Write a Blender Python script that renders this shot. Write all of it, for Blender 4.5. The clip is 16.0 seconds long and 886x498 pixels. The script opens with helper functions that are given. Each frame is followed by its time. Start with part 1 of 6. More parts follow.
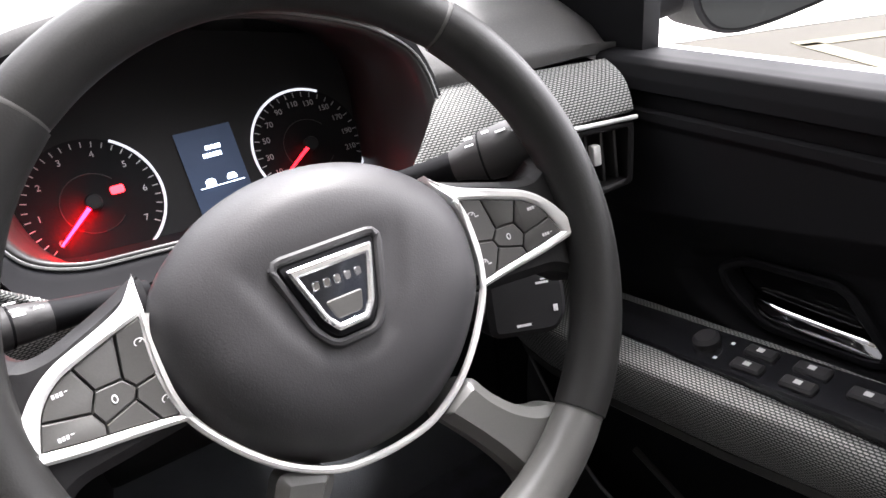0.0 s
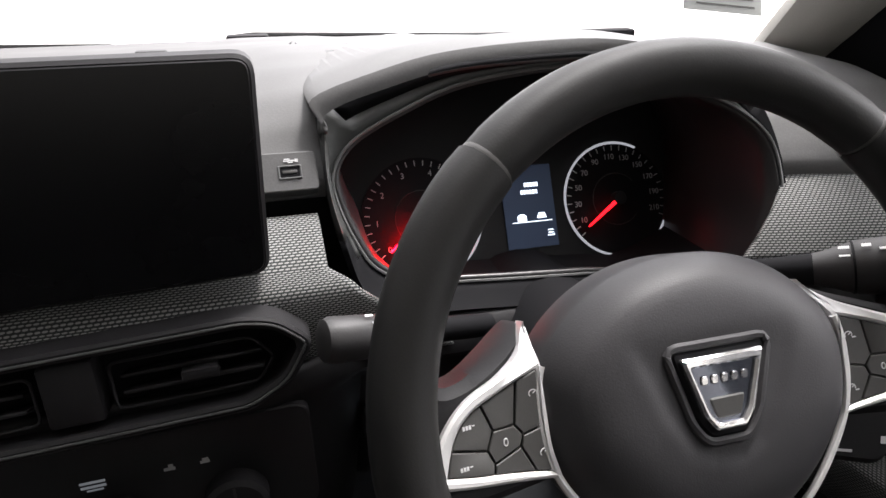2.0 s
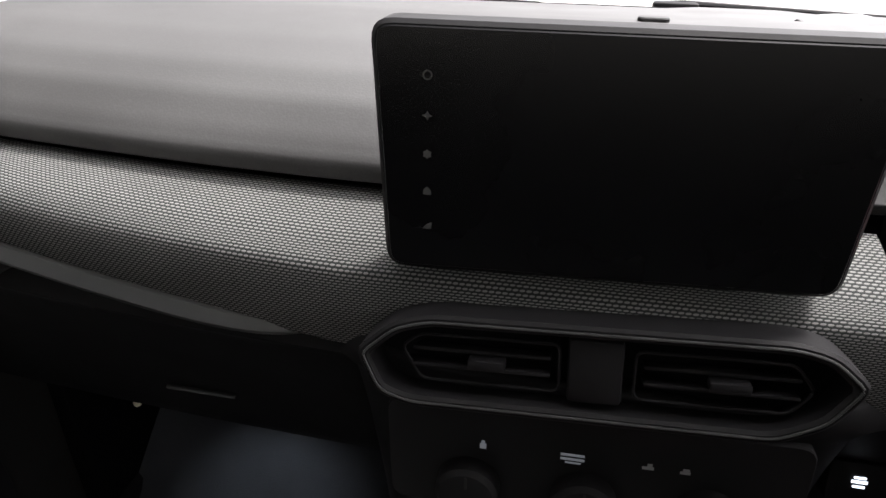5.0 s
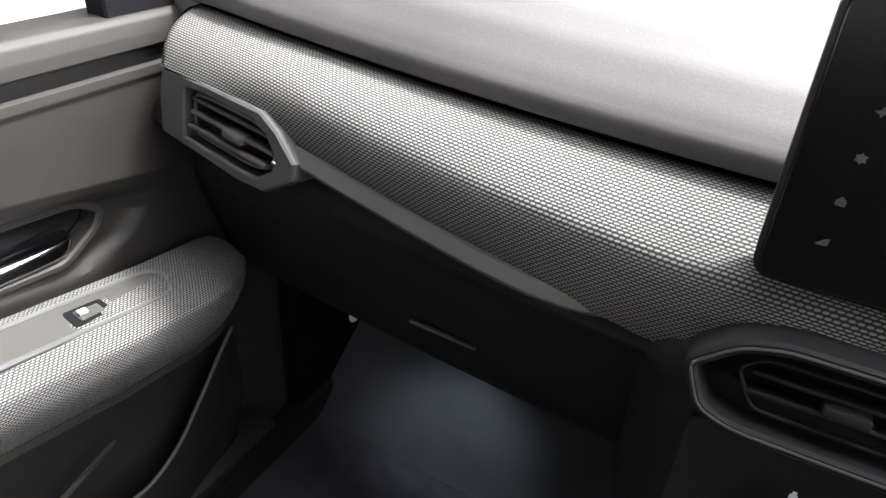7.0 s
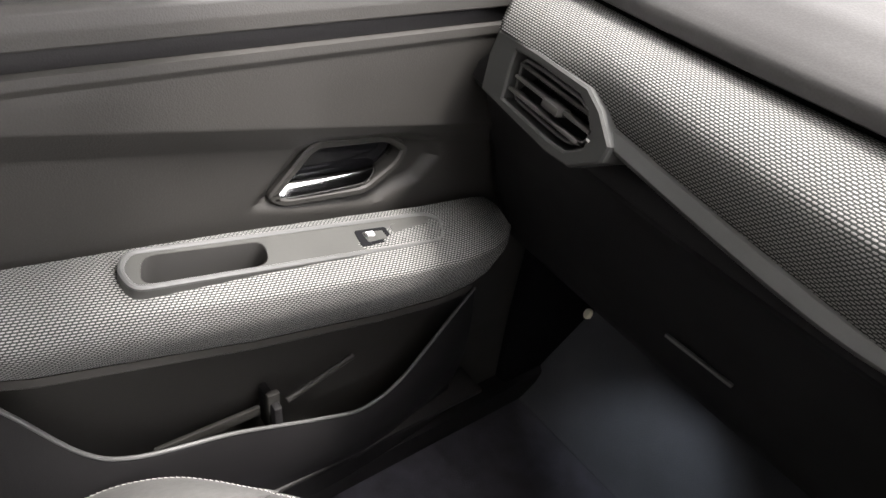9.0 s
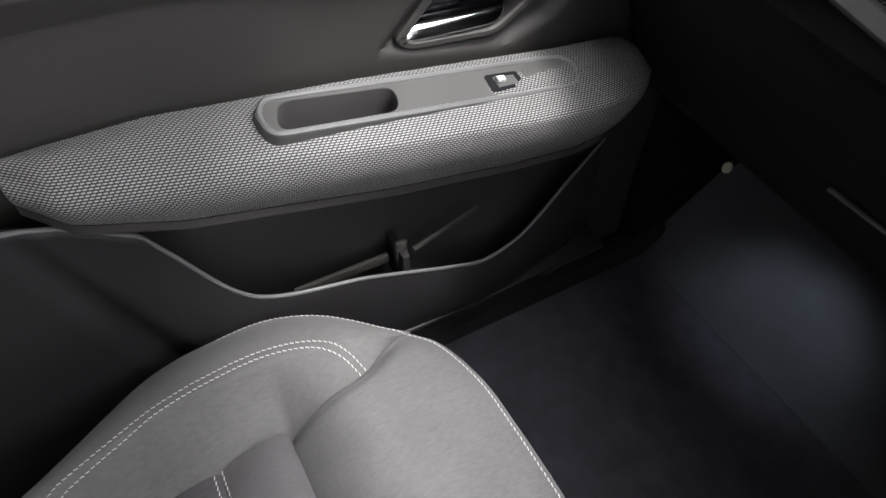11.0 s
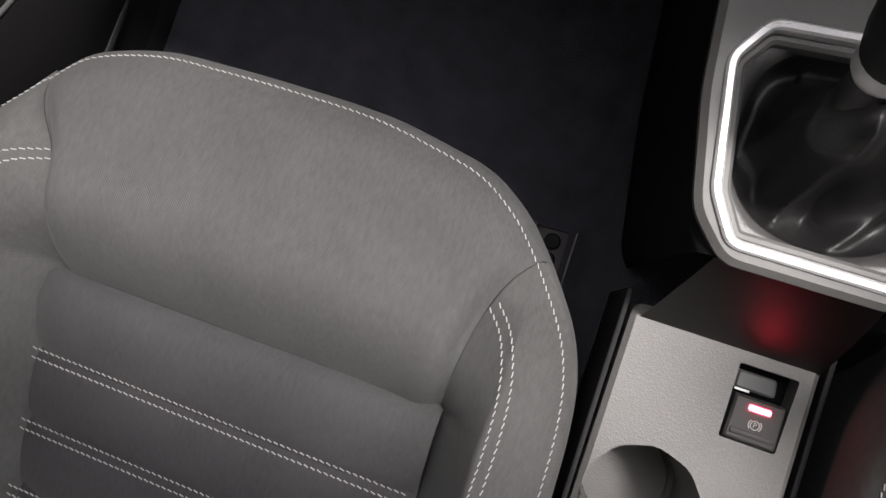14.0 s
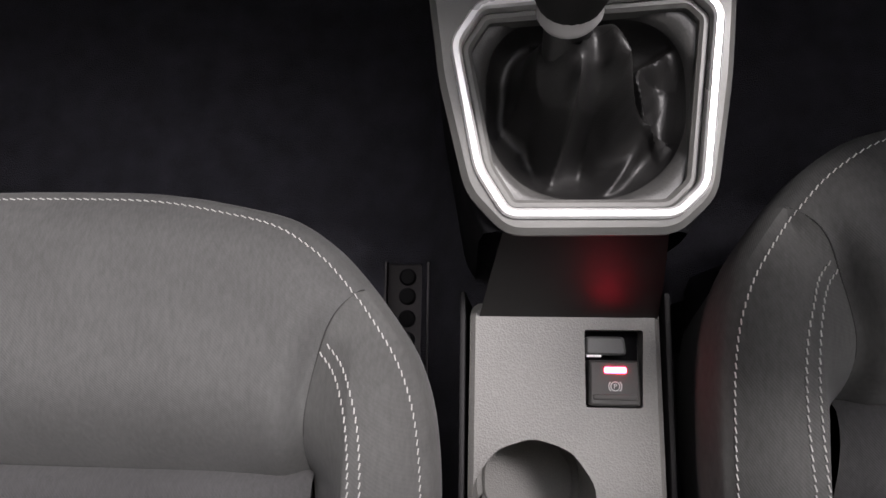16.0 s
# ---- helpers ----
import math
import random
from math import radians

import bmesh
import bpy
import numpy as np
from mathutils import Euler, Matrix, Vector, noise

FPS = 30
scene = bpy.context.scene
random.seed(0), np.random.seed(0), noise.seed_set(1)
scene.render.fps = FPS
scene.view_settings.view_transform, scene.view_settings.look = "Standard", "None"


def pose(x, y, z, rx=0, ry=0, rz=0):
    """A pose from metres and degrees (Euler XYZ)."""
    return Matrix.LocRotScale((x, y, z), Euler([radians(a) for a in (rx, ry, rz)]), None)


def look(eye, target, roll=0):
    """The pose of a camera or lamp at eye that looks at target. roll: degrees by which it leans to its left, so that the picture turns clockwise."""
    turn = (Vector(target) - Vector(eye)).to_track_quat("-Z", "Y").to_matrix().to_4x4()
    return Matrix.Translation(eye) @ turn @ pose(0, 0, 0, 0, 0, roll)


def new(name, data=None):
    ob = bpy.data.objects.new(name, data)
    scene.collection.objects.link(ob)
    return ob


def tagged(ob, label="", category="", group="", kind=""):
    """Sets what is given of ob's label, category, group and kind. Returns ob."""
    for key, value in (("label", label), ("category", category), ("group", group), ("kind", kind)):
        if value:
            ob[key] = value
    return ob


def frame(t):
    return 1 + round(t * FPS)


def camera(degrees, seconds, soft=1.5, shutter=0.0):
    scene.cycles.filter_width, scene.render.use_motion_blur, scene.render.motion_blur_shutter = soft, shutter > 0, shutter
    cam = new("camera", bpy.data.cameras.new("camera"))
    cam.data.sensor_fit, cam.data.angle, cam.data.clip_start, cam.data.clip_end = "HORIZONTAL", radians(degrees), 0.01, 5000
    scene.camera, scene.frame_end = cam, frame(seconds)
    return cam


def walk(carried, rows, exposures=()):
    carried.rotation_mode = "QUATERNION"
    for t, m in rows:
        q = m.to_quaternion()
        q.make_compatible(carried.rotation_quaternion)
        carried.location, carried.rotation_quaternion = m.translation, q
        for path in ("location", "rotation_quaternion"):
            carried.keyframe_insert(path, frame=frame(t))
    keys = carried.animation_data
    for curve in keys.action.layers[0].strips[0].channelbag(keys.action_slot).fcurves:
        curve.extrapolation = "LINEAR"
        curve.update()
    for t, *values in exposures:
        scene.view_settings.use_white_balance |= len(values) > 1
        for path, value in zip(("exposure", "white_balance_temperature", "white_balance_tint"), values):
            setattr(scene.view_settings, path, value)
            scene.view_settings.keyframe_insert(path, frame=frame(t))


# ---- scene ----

cam = camera(68.14, 16.0)
PATH = [
    (0, pose(0.2237, -0.3761, 0.9651, 62.55, 5.74, -33.96)),
    (0.5, pose(0.1980, -0.3593, 0.9764, 64.10, 4.39, -28.91)),
    (1, pose(0.1740, -0.3438, 0.9838, 64.90, 3.02, -24.51)),
    (1.5, pose(0.1441, -0.3247, 0.9902, 64.36, 1.09, -19.55)),
    (2, pose(0.1178, -0.3176, 1.0015, 64.79, -0.09, -16.06)),
    (2.5, pose(0.0936, -0.3104, 1.0098, 64.82, -1.04, -11.92)),
    (3, pose(0.0640, -0.2980, 1.0126, 64.10, -1.24, -7.56)),
    (3.5, pose(0.0386, -0.2883, 1.0146, 63.59, -0.58, -3.47)),
    (4, pose(0.0149, -0.2789, 1.0140, 62.84, 0.46, 1.29)),
    (4.2, pose(0.0077, -0.2774, 1.0095, 62.70, 0.09, 4.24)),
    (6.3, pose(-0.1134, -0.2578, 0.9947, 58.62, -2.55, 20.54)),
    (6.5, pose(-0.1241, -0.2584, 0.9936, 57.94, -3.28, 23.24)),
    (7, pose(-0.1440, -0.2615, 0.9873, 56.46, -4.41, 29.54)),
    (7.5, pose(-0.1552, -0.2737, 0.9859, 55.77, -5.22, 35.22)),
    (8, pose(-0.1642, -0.2840, 0.9830, 55.61, -6.63, 41.55)),
    (8.5, pose(-0.1732, -0.2927, 0.9751, 54.67, -7.20, 47.96)),
    (9, pose(-0.1822, -0.2997, 0.9701, 53.69, -7.13, 53.75)),
    (9.2, pose(-0.1854, -0.3037, 0.9686, 53.17, -7.21, 55.82)),
    (11.3, pose(-0.2015, -0.3135, 0.9418, 37.78, 0.32, 60.59)),
    (11.5, pose(-0.1986, -0.3057, 0.9338, 35.70, 1.73, 58.32)),
    (12, pose(-0.1930, -0.2850, 0.9166, 30.69, 5.18, 52.12)),
    (12.5, pose(-0.1837, -0.2631, 0.9014, 26.08, 7.93, 45.11)),
    (13, pose(-0.1497, -0.2331, 0.8661, 20.56, 12.32, 36.57)),
    (13.5, pose(-0.1384, -0.2188, 0.8485, 11.96, 11.39, 27.13)),
    (14, pose(-0.1297, -0.2048, 0.8266, 5.18, 8.56, 18.61)),
    (14.5, pose(-0.1039, -0.2013, 0.8085, 1.49, 6.58, 11.05)),
    (15, pose(-0.0756, -0.2007, 0.8016, -0.25, 6.07, 4.71)),
    (15.5, pose(-0.0564, -0.2077, 0.7962, 2.33, 5.71, 1.34)),
    (16, pose(-0.0498, -0.2185, 0.8072, 9.61, 4.53, 0.89)),
]
EXPOSURES = [
    (0, 2.22, 6300, 15.0),
    (1, 1.84, 6300, 15.0),
    (1.5, 1.35, 6300, 14.0),
    (2, 0.87, 6400, 14.0),
    (2.5, 0.52, 6500, 14.0),
    (3, 0.14, 6500, 14.0),
    (3.5, 0.00, 6500, 14.0),
    (4.2, 0.05, 6500, 14.0),
    (6.3, 1.90, 6300, 14.0),
    (7.2, 1.80, 6350, 14.0),
    (9.2, 1.64, 6600, 15.0),
    (11.3, 1.10, 6250, 16.0),
    (13, 0.64, 6250, 16.0),
    (14, 0.35, 6450, 16.0),
    (16, 0.25, 6400, 18.0),
]
from mathutils.bvhtree import BVHTree

walk(cam, PATH, EXPOSURES)

# ---- world and light: a bright indoor car park, light coming in through the windscreen and windows ----
world = bpy.data.worlds.new("world")
scene.world = world
world.use_nodes = True
bg = world.node_tree.nodes["Background"]
bg.inputs[0].default_value = (1.0, 0.99, 0.985, 1)
# daylight falls in from the open front of the car park and fades towards its rear
wn = world.node_tree
sky_dir = wn.nodes.new("ShaderNodeTexCoord").outputs["Generated"]
toward = wn.nodes.new("ShaderNodeVectorMath")
toward.operation = "DOT_PRODUCT"
toward.inputs[1].default_value = (0.60, 0.45, 0.66)
wn.links.new(sky_dir, toward.inputs[0])
fade = wn.nodes.new("ShaderNodeMapRange")
fade.interpolation_type = "SMOOTHSTEP"
fade.inputs["From Min"].default_value, fade.inputs["From Max"].default_value = 0.15, 0.97
fade.inputs["To Min"].default_value, fade.inputs["To Max"].default_value = 0.11, 4.0
wn.links.new(toward.outputs["Value"], fade.inputs["Value"])
wn.links.new(fade.outputs[0], bg.inputs[1])

sun_data = bpy.data.lights.new("sun", "SUN")
sun_data.energy = 3.6
sun_data.angle = radians(11)
sun_data.color = (1.0, 0.97, 0.92)
sun = new("sun", sun_data)
sun.matrix_world = look((1.50, 1.10, 4.5), (0.0, 0.0, 0.4))


# ---- materials ----
def nodes_of(name):
    m = bpy.data.materials.new(name)
    m.use_nodes = True
    nt = m.node_tree
    return m, nt, nt.nodes["Principled BSDF"]


def link(nt, a, b):
    nt.links.new(a, b)


def math_node(nt, op, a, b=None):
    n = nt.nodes.new("ShaderNodeMath")
    n.operation = op
    for i, v in enumerate((a, b)):
        if v is None:
            continue
        if isinstance(v, (int, float)):
            n.inputs[i].default_value = v
        else:
            link(nt, v, n.inputs[i])
    return n.outputs[0]


def surface(name, color, rough=0.5, metal=0.0, grain=900.0, bump=0.15, vary=0.12, patch=9.0, spec=0.5, rough_vary=0.08, depth=0.0004, kind="noise"):
    """A plain surface with fine relief and variation at two scales."""
    m, nt, p = nodes_of(name)
    co = nt.nodes.new("ShaderNodeTexCoord").outputs["Object"]
    fine = nt.nodes.new("ShaderNodeTexVoronoi" if kind == "cells" else "ShaderNodeTexNoise")
    fine.inputs["Scale"].default_value = grain
    big = nt.nodes.new("ShaderNodeTexNoise")
    big.inputs["Scale"].default_value = patch
    big.inputs["Detail"].default_value = 5
    link(nt, co, fine.inputs["Vector"])
    link(nt, co, big.inputs["Vector"])
    fine_out = fine.outputs["Distance"] if kind == "cells" else fine.outputs[0]
    both = math_node(nt, "ADD", math_node(nt, "MULTIPLY", big.outputs[0], 0.7), math_node(nt, "MULTIPLY", fine_out, 0.3))
    ramp = nt.nodes.new("ShaderNodeMapRange")
    ramp.inputs["From Min"].default_value, ramp.inputs["From Max"].default_value = 0.3, 0.7
    ramp.inputs["To Min"].default_value, ramp.inputs["To Max"].default_value = 1 - vary, 1 + vary
    link(nt, both, ramp.inputs["Value"])
    mix = nt.nodes.new("ShaderNodeVectorMath")
    mix.operation = "SCALE"
    mix.inputs[0].default_value = color
    link(nt, ramp.outputs[0], mix.inputs["Scale"])
    link(nt, mix.outputs[0], p.inputs["Base Color"])
    r = nt.nodes.new("ShaderNodeMapRange")
    r.inputs["From Min"].default_value, r.inputs["From Max"].default_value = 0.3, 0.7
    r.inputs["To Min"].default_value, r.inputs["To Max"].default_value = max(rough - rough_vary, 0.02), min(rough + rough_vary, 1)
    link(nt, big.outputs[0], r.inputs["Value"])
    link(nt, r.outputs[0], p.inputs["Roughness"])
    p.inputs["Metallic"].default_value = metal
    p.inputs["Specular IOR Level"].default_value = spec
    if bump > 0:
        b = nt.nodes.new("ShaderNodeBump")
        b.inputs["Strength"].default_value = bump
        b.inputs["Distance"].default_value = depth
        link(nt, fine_out, b.inputs["Height"])
        link(nt, b.outputs[0], p.inputs["Normal"])
    return m


def glowing(name, color, strength):
    m, nt, p = nodes_of(name)
    p.inputs["Base Color"].default_value = (*[c * 0.3 for c in color], 1)
    p.inputs["Emission Color"].default_value = (*color, 1)
    p.inputs["Emission Strength"].default_value = strength
    return m


def mesh_fabric(name, thread, gap, pitch_u=0.0040, pitch_v=0.0046):
    """Open knitted fabric: pale dashes in staggered rows over a dark ground, in metres of the surface's own length."""
    m, nt, p = nodes_of(name)
    uv = nt.nodes.new("ShaderNodeTexCoord").outputs["UV"]
    sep = nt.nodes.new("ShaderNodeSeparateXYZ")
    link(nt, uv, sep.inputs[0])
    ua, va = math_node(nt, "DIVIDE", sep.outputs[0], pitch_u), math_node(nt, "DIVIDE", sep.outputs[1], pitch_v)
    dashes = []
    for shift in (0.0, 0.5):
        fu = math_node(nt, "SUBTRACT", math_node(nt, "FRACT", math_node(nt, "ADD", ua, shift)), 0.5)
        fv = math_node(nt, "SUBTRACT", math_node(nt, "FRACT", math_node(nt, "ADD", va, shift)), 0.5)
        fv = math_node(nt, "ADD", fv, math_node(nt, "MULTIPLY", fu, 0.06))
        du, dv = math_node(nt, "DIVIDE", fu, 0.46), math_node(nt, "DIVIDE", fv, 0.155)
        dashes.append(math_node(nt, "ADD", math_node(nt, "POWER", math_node(nt, "ABSOLUTE", du), 2.6), math_node(nt, "MULTIPLY", dv, dv)))
    mask = nt.nodes.new("ShaderNodeMapRange")
    mask.interpolation_type = "SMOOTHSTEP"
    mask.inputs["From Min"].default_value, mask.inputs["From Max"].default_value = 1.25, 0.30
    link(nt, math_node(nt, "MINIMUM", dashes[0], dashes[1]), mask.inputs["Value"])
    noise_n = nt.nodes.new("ShaderNodeTexNoise")
    noise_n.inputs["Scale"].default_value = 14
    noise_n.inputs["Detail"].default_value = 6
    link(nt, nt.nodes.new("ShaderNodeTexCoord").outputs["Object"], noise_n.inputs["Vector"])
    worn = nt.nodes.new("ShaderNodeMapRange")
    worn.inputs["To Min"].default_value, worn.inputs["To Max"].default_value = 0.75, 1.2
    link(nt, noise_n.outputs[0], worn.inputs["Value"])
    mix = nt.nodes.new("ShaderNodeMix")
    mix.data_type = "RGBA"
    mix.inputs["A"].default_value, mix.inputs["B"].default_value = (*gap, 1), (*thread, 1)
    link(nt, math_node(nt, "MULTIPLY", mask.outputs[0], worn.outputs[0]), mix.inputs["Factor"])
    link(nt, mix.outputs["Result"], p.inputs["Base Color"])
    p.inputs["Roughness"].default_value = 0.78
    p.inputs["Specular IOR Level"].default_value = 0.2
    b = nt.nodes.new("ShaderNodeBump")
    b.inputs["Strength"].default_value, b.inputs["Distance"].default_value = 0.4, 0.0008
    link(nt, mask.outputs[0], b.inputs["Height"])
    link(nt, b.outputs[0], p.inputs["Normal"])
    return m


def weave(name, color, rough=0.85, threads=1700.0, vary=0.30):
    """Close woven seat cloth with a fine diagonal rib."""
    m, nt, p = nodes_of(name)
    co = nt.nodes.new("ShaderNodeTexCoord").outputs["Object"]
    rib = nt.nodes.new("ShaderNodeTexWave")
    rib.bands_direction = "DIAGONAL"
    rib.inputs["Scale"].default_value = threads / 6.283
    rib.inputs["Distortion"].default_value = 1.2
    rib.inputs["Detail"].default_value = 2
    big = nt.nodes.new("ShaderNodeTexNoise")
    big.inputs["Scale"].default_value, big.inputs["Detail"].default_value = 12, 6
    tiny = nt.nodes.new("ShaderNodeTexNoise")
    tiny.inputs["Scale"].default_value = 1500
    for n in (rib, big, tiny):
        link(nt, co, n.inputs["Vector"])
    streak = nt.nodes.new("ShaderNodeMapping")
    streak.inputs["Scale"].default_value = (420, 130, 260)
    link(nt, co, streak.inputs["Vector"])
    slub = nt.nodes.new("ShaderNodeTexNoise")
    slub.inputs["Scale"].default_value, slub.inputs["Detail"].default_value = 1.0, 3
    link(nt, streak.outputs[0], slub.inputs["Vector"])
    big_mix = math_node(nt, "ADD", math_node(nt, "MULTIPLY", big.outputs[0], 0.55), math_node(nt, "MULTIPLY", slub.outputs[0], 0.45))
    s = math_node(nt, "ADD", math_node(nt, "MULTIPLY", big_mix, 0.75), math_node(nt, "ADD", math_node(nt, "MULTIPLY", rib.outputs[1], 0.03), math_node(nt, "MULTIPLY", tiny.outputs[0], 0.22)))
    ramp = nt.nodes.new("ShaderNodeMapRange")
    ramp.inputs["From Min"].default_value, ramp.inputs["From Max"].default_value = 0.3, 0.75
    ramp.inputs["To Min"].default_value, ramp.inputs["To Max"].default_value = 1 - vary, 1 + vary
    link(nt, s, ramp.inputs["Value"])
    mix = nt.nodes.new("ShaderNodeVectorMath")
    mix.operation = "SCALE"
    mix.inputs[0].default_value = color
    link(nt, ramp.outputs[0], mix.inputs["Scale"])
    link(nt, mix.outputs[0], p.inputs["Base Color"])
    p.inputs["Roughness"].default_value = rough
    p.inputs["Sheen Weight"].default_value = 0.08
    p.inputs["Specular IOR Level"].default_value = 0.2
    p.inputs["Sheen Roughness"].default_value = 0.5
    b = nt.nodes.new("ShaderNodeBump")
    b.inputs["Strength"].default_value, b.inputs["Distance"].default_value = 0.2, 0.0003
    link(nt, math_node(nt, "ADD", rib.outputs[1], tiny.outputs[0]), b.inputs["Height"])
    link(nt, b.outputs[0], p.inputs["Normal"])
    return m


PAD = surface("pad_plastic", (0.085, 0.084, 0.083), 0.6, spec=0.3, grain=650, bump=0.14, kind="cells", depth=0.0003)
HARD = surface("hard_black_plastic", (0.0135, 0.013, 0.0138), 0.62, grain=900, bump=0.2, spec=0.2)
DARK = surface("dark_grey_plastic", (0.030, 0.029, 0.029), 0.55, grain=800, bump=0.2, spec=0.3)
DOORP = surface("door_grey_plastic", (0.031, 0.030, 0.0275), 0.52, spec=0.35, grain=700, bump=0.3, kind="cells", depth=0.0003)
CONS = surface("console_grey_plastic", (0.19, 0.187, 0.178), 0.5, grain=750, bump=0.5, kind="cells", depth=0.0003)
# door plastic darkened to carry the shade low on the door
DOOR_SHADE = surface("shaded_door_plastic", (0.012, 0.0115, 0.012), 0.55, spec=0.3, grain=700, bump=0.3, kind="cells", depth=0.0003)
PLATE = surface("armrest_plate_plastic", (0.060, 0.061, 0.057), 0.45, grain=900, bump=0.1)
VENTG = surface("vent_housing_plastic", (0.055, 0.057, 0.055), 0.45, grain=900, bump=0.1)
TRIMG = surface("vent_grey_plastic", (0.10, 0.102, 0.10), 0.42, grain=900, bump=0.1)
LEATH = surface("wheel_leather", (0.0145, 0.0143, 0.0138), 0.52, spec=0.24, grain=900, bump=0.12, kind="cells", depth=0.0003)
HUBP = surface("airbag_cover_plastic", (0.044, 0.043, 0.045), 0.52, spec=0.28, grain=1100, bump=0.25)
SPOKE = surface("lower_spoke_plastic", (0.075, 0.074, 0.070), 0.4, grain=900, bump=0.08)
SILVER = surface("satin_silver", (0.74, 0.735, 0.725), 0.33, 0.35, bump=0.03, vary=0.03)
BRIGHT = surface("satin_chrome", (0.92, 0.92, 0.91), 0.30, 0.45, bump=0.0, vary=0.03)
CHROME = surface("chrome", (0.90, 0.90, 0.91), 0.12, 0.85, bump=0.0, vary=0.03, rough_vary=0.03)
LEVER = surface("satin_chrome_lever", (0.55, 0.55, 0.56), 0.11, 1.0, bump=0.0, vary=0.03)
GLOSS = surface("gloss_black", (0.008, 0.008, 0.009), 0.12, bump=0.0, vary=0.1, rough_vary=0.04)
SCREEN = surface("screen_black", (0.004, 0.004, 0.0045), 0.28, bump=0.0, vary=0.1, spec=0.25, rough_vary=0.04)
REAR = surface("satin_black_plastic", (0.005, 0.0048, 0.005), 0.46, grain=900, bump=0.1, spec=0.3)
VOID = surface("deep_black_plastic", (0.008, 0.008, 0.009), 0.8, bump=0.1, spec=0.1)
KEY = surface("key_grey_plastic", (0.062, 0.061, 0.058), 0.5, bump=0.1, spec=0.3)
CARPET = surface("footwell_carpet", (0.068, 0.072, 0.080), 0.95, grain=900, bump=0.9, vary=0.30, depth=0.002)
MAT = surface("black_floor_felt", (0.056, 0.055, 0.068), 0.95, grain=700, bump=0.9, vary=0.4, patch=30, depth=0.002)
SURR = surface("satin_grey_plastic", (0.165, 0.164, 0.156), 0.42, grain=900, bump=0.06)
# boot leatherette in a lighter tone, for the part that catches light
BOOT_LIT = surface("lit_boot_leatherette", (0.085, 0.084, 0.081), 0.4, grain=700, bump=0.3, kind="cells", depth=0.0003)
BOOT = surface("boot_leatherette", (0.017, 0.0165, 0.0162), 0.44, spec=0.6, grain=700, bump=0.3, kind="cells", depth=0.0003)
CLOTH = weave("seat_cloth", (0.092, 0.0925, 0.0905))
CLOTH_B = weave("bolster_cloth", (0.092, 0.0925, 0.0895), threads=1500)
CLOTH_R = weave("roll_cloth", (0.074, 0.0735, 0.074))
CLOTH_D = weave("dark_insert_cloth", (0.062, 0.061, 0.063))
THREAD = surface("white_thread", (0.45, 0.445, 0.43), 0.7, bump=0.2, vary=0.08)
KNIT = mesh_fabric("knitted_mesh", (0.255, 0.253, 0.245), (0.030, 0.0335, 0.032))
DIM = surface("dim_print", (0.075, 0.075, 0.072), 0.6, bump=0.0, vary=0.05)
FAINT = surface("faint_print", (0.42, 0.42, 0.42), 0.6, bump=0.0, vary=0.05)
PRINT = surface("white_print", (0.6, 0.6, 0.6), 0.6, bump=0.0, vary=0.05)
HEAD = surface("headlining", (0.40, 0.39, 0.36), 0.9, grain=900, bump=0.3)
PAINT = surface("white_car_paint", (0.78, 0.78, 0.77), 0.25, bump=0.0, vary=0.03)
CONCRETE = surface("painted_concrete", (0.66, 0.64, 0.59), 0.6, grain=60, bump=0.3, vary=0.15, patch=1.3, depth=0.003)
ASPHALT = surface("worn_asphalt", (0.050, 0.047, 0.041), 0.9, spec=0.03, grain=120, bump=0.4, vary=0.2, patch=1.5, depth=0.004)
YELLOW = surface("yellow_floor_paint", (0.105, 0.098, 0.072), 0.8, spec=0.03, grain=80, bump=0.2, vary=0.15, patch=3)
WALLW = surface("white_wall_paint", (0.8, 0.79, 0.76), 0.8, grain=40, bump=0.2, patch=1.0)
TUNNEL = surface("cluster_tunnel_plastic", (0.030, 0.029, 0.029), 0.36, spec=0.35, bump=0.05, vary=0.1)
RUBBER = surface("wiper_rubber", (0.02, 0.02, 0.02), 0.6)
PAPER = surface("printed_paper", (0.26, 0.27, 0.26), 0.8, vary=0.1)
BRASS = surface("clip_plastic", (0.85, 0.82, 0.62), 0.5)
STEEL = surface("painted_steel", (0.06, 0.055, 0.055), 0.45, 0.6)
MIRROR = surface("mirror_glass", (0.15, 0.165, 0.185), 0.03, 1.0, bump=0.0, vary=0.0, rough_vary=0.0)
RED = glowing("red_needle", (1.0, 0.0012, 0.003), 75.0)
RED_SOFT = glowing("soft_red_needle", (1.0, 0.006, 0.010), 3.2)
RED_LED = glowing("red_led", (1.0, 0.03, 0.06), 50.0)
RED_LAMP = glowing("red_warning", (1.0, 0.012, 0.016), 5.0)
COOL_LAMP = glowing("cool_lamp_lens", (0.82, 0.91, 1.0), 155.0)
# weak emission stands in for the windscreen's reflection on the dial rings
RING_SHEEN = glowing("dial_ring_sheen", (0.9, 0.93, 1.0), 0.22)
LCD = glowing("blue_display", (0.07, 0.14, 0.30), 0.02)
LIT = glowing("white_display", (0.80, 0.90, 1.0), 1.6)
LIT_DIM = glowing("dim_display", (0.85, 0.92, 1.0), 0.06)


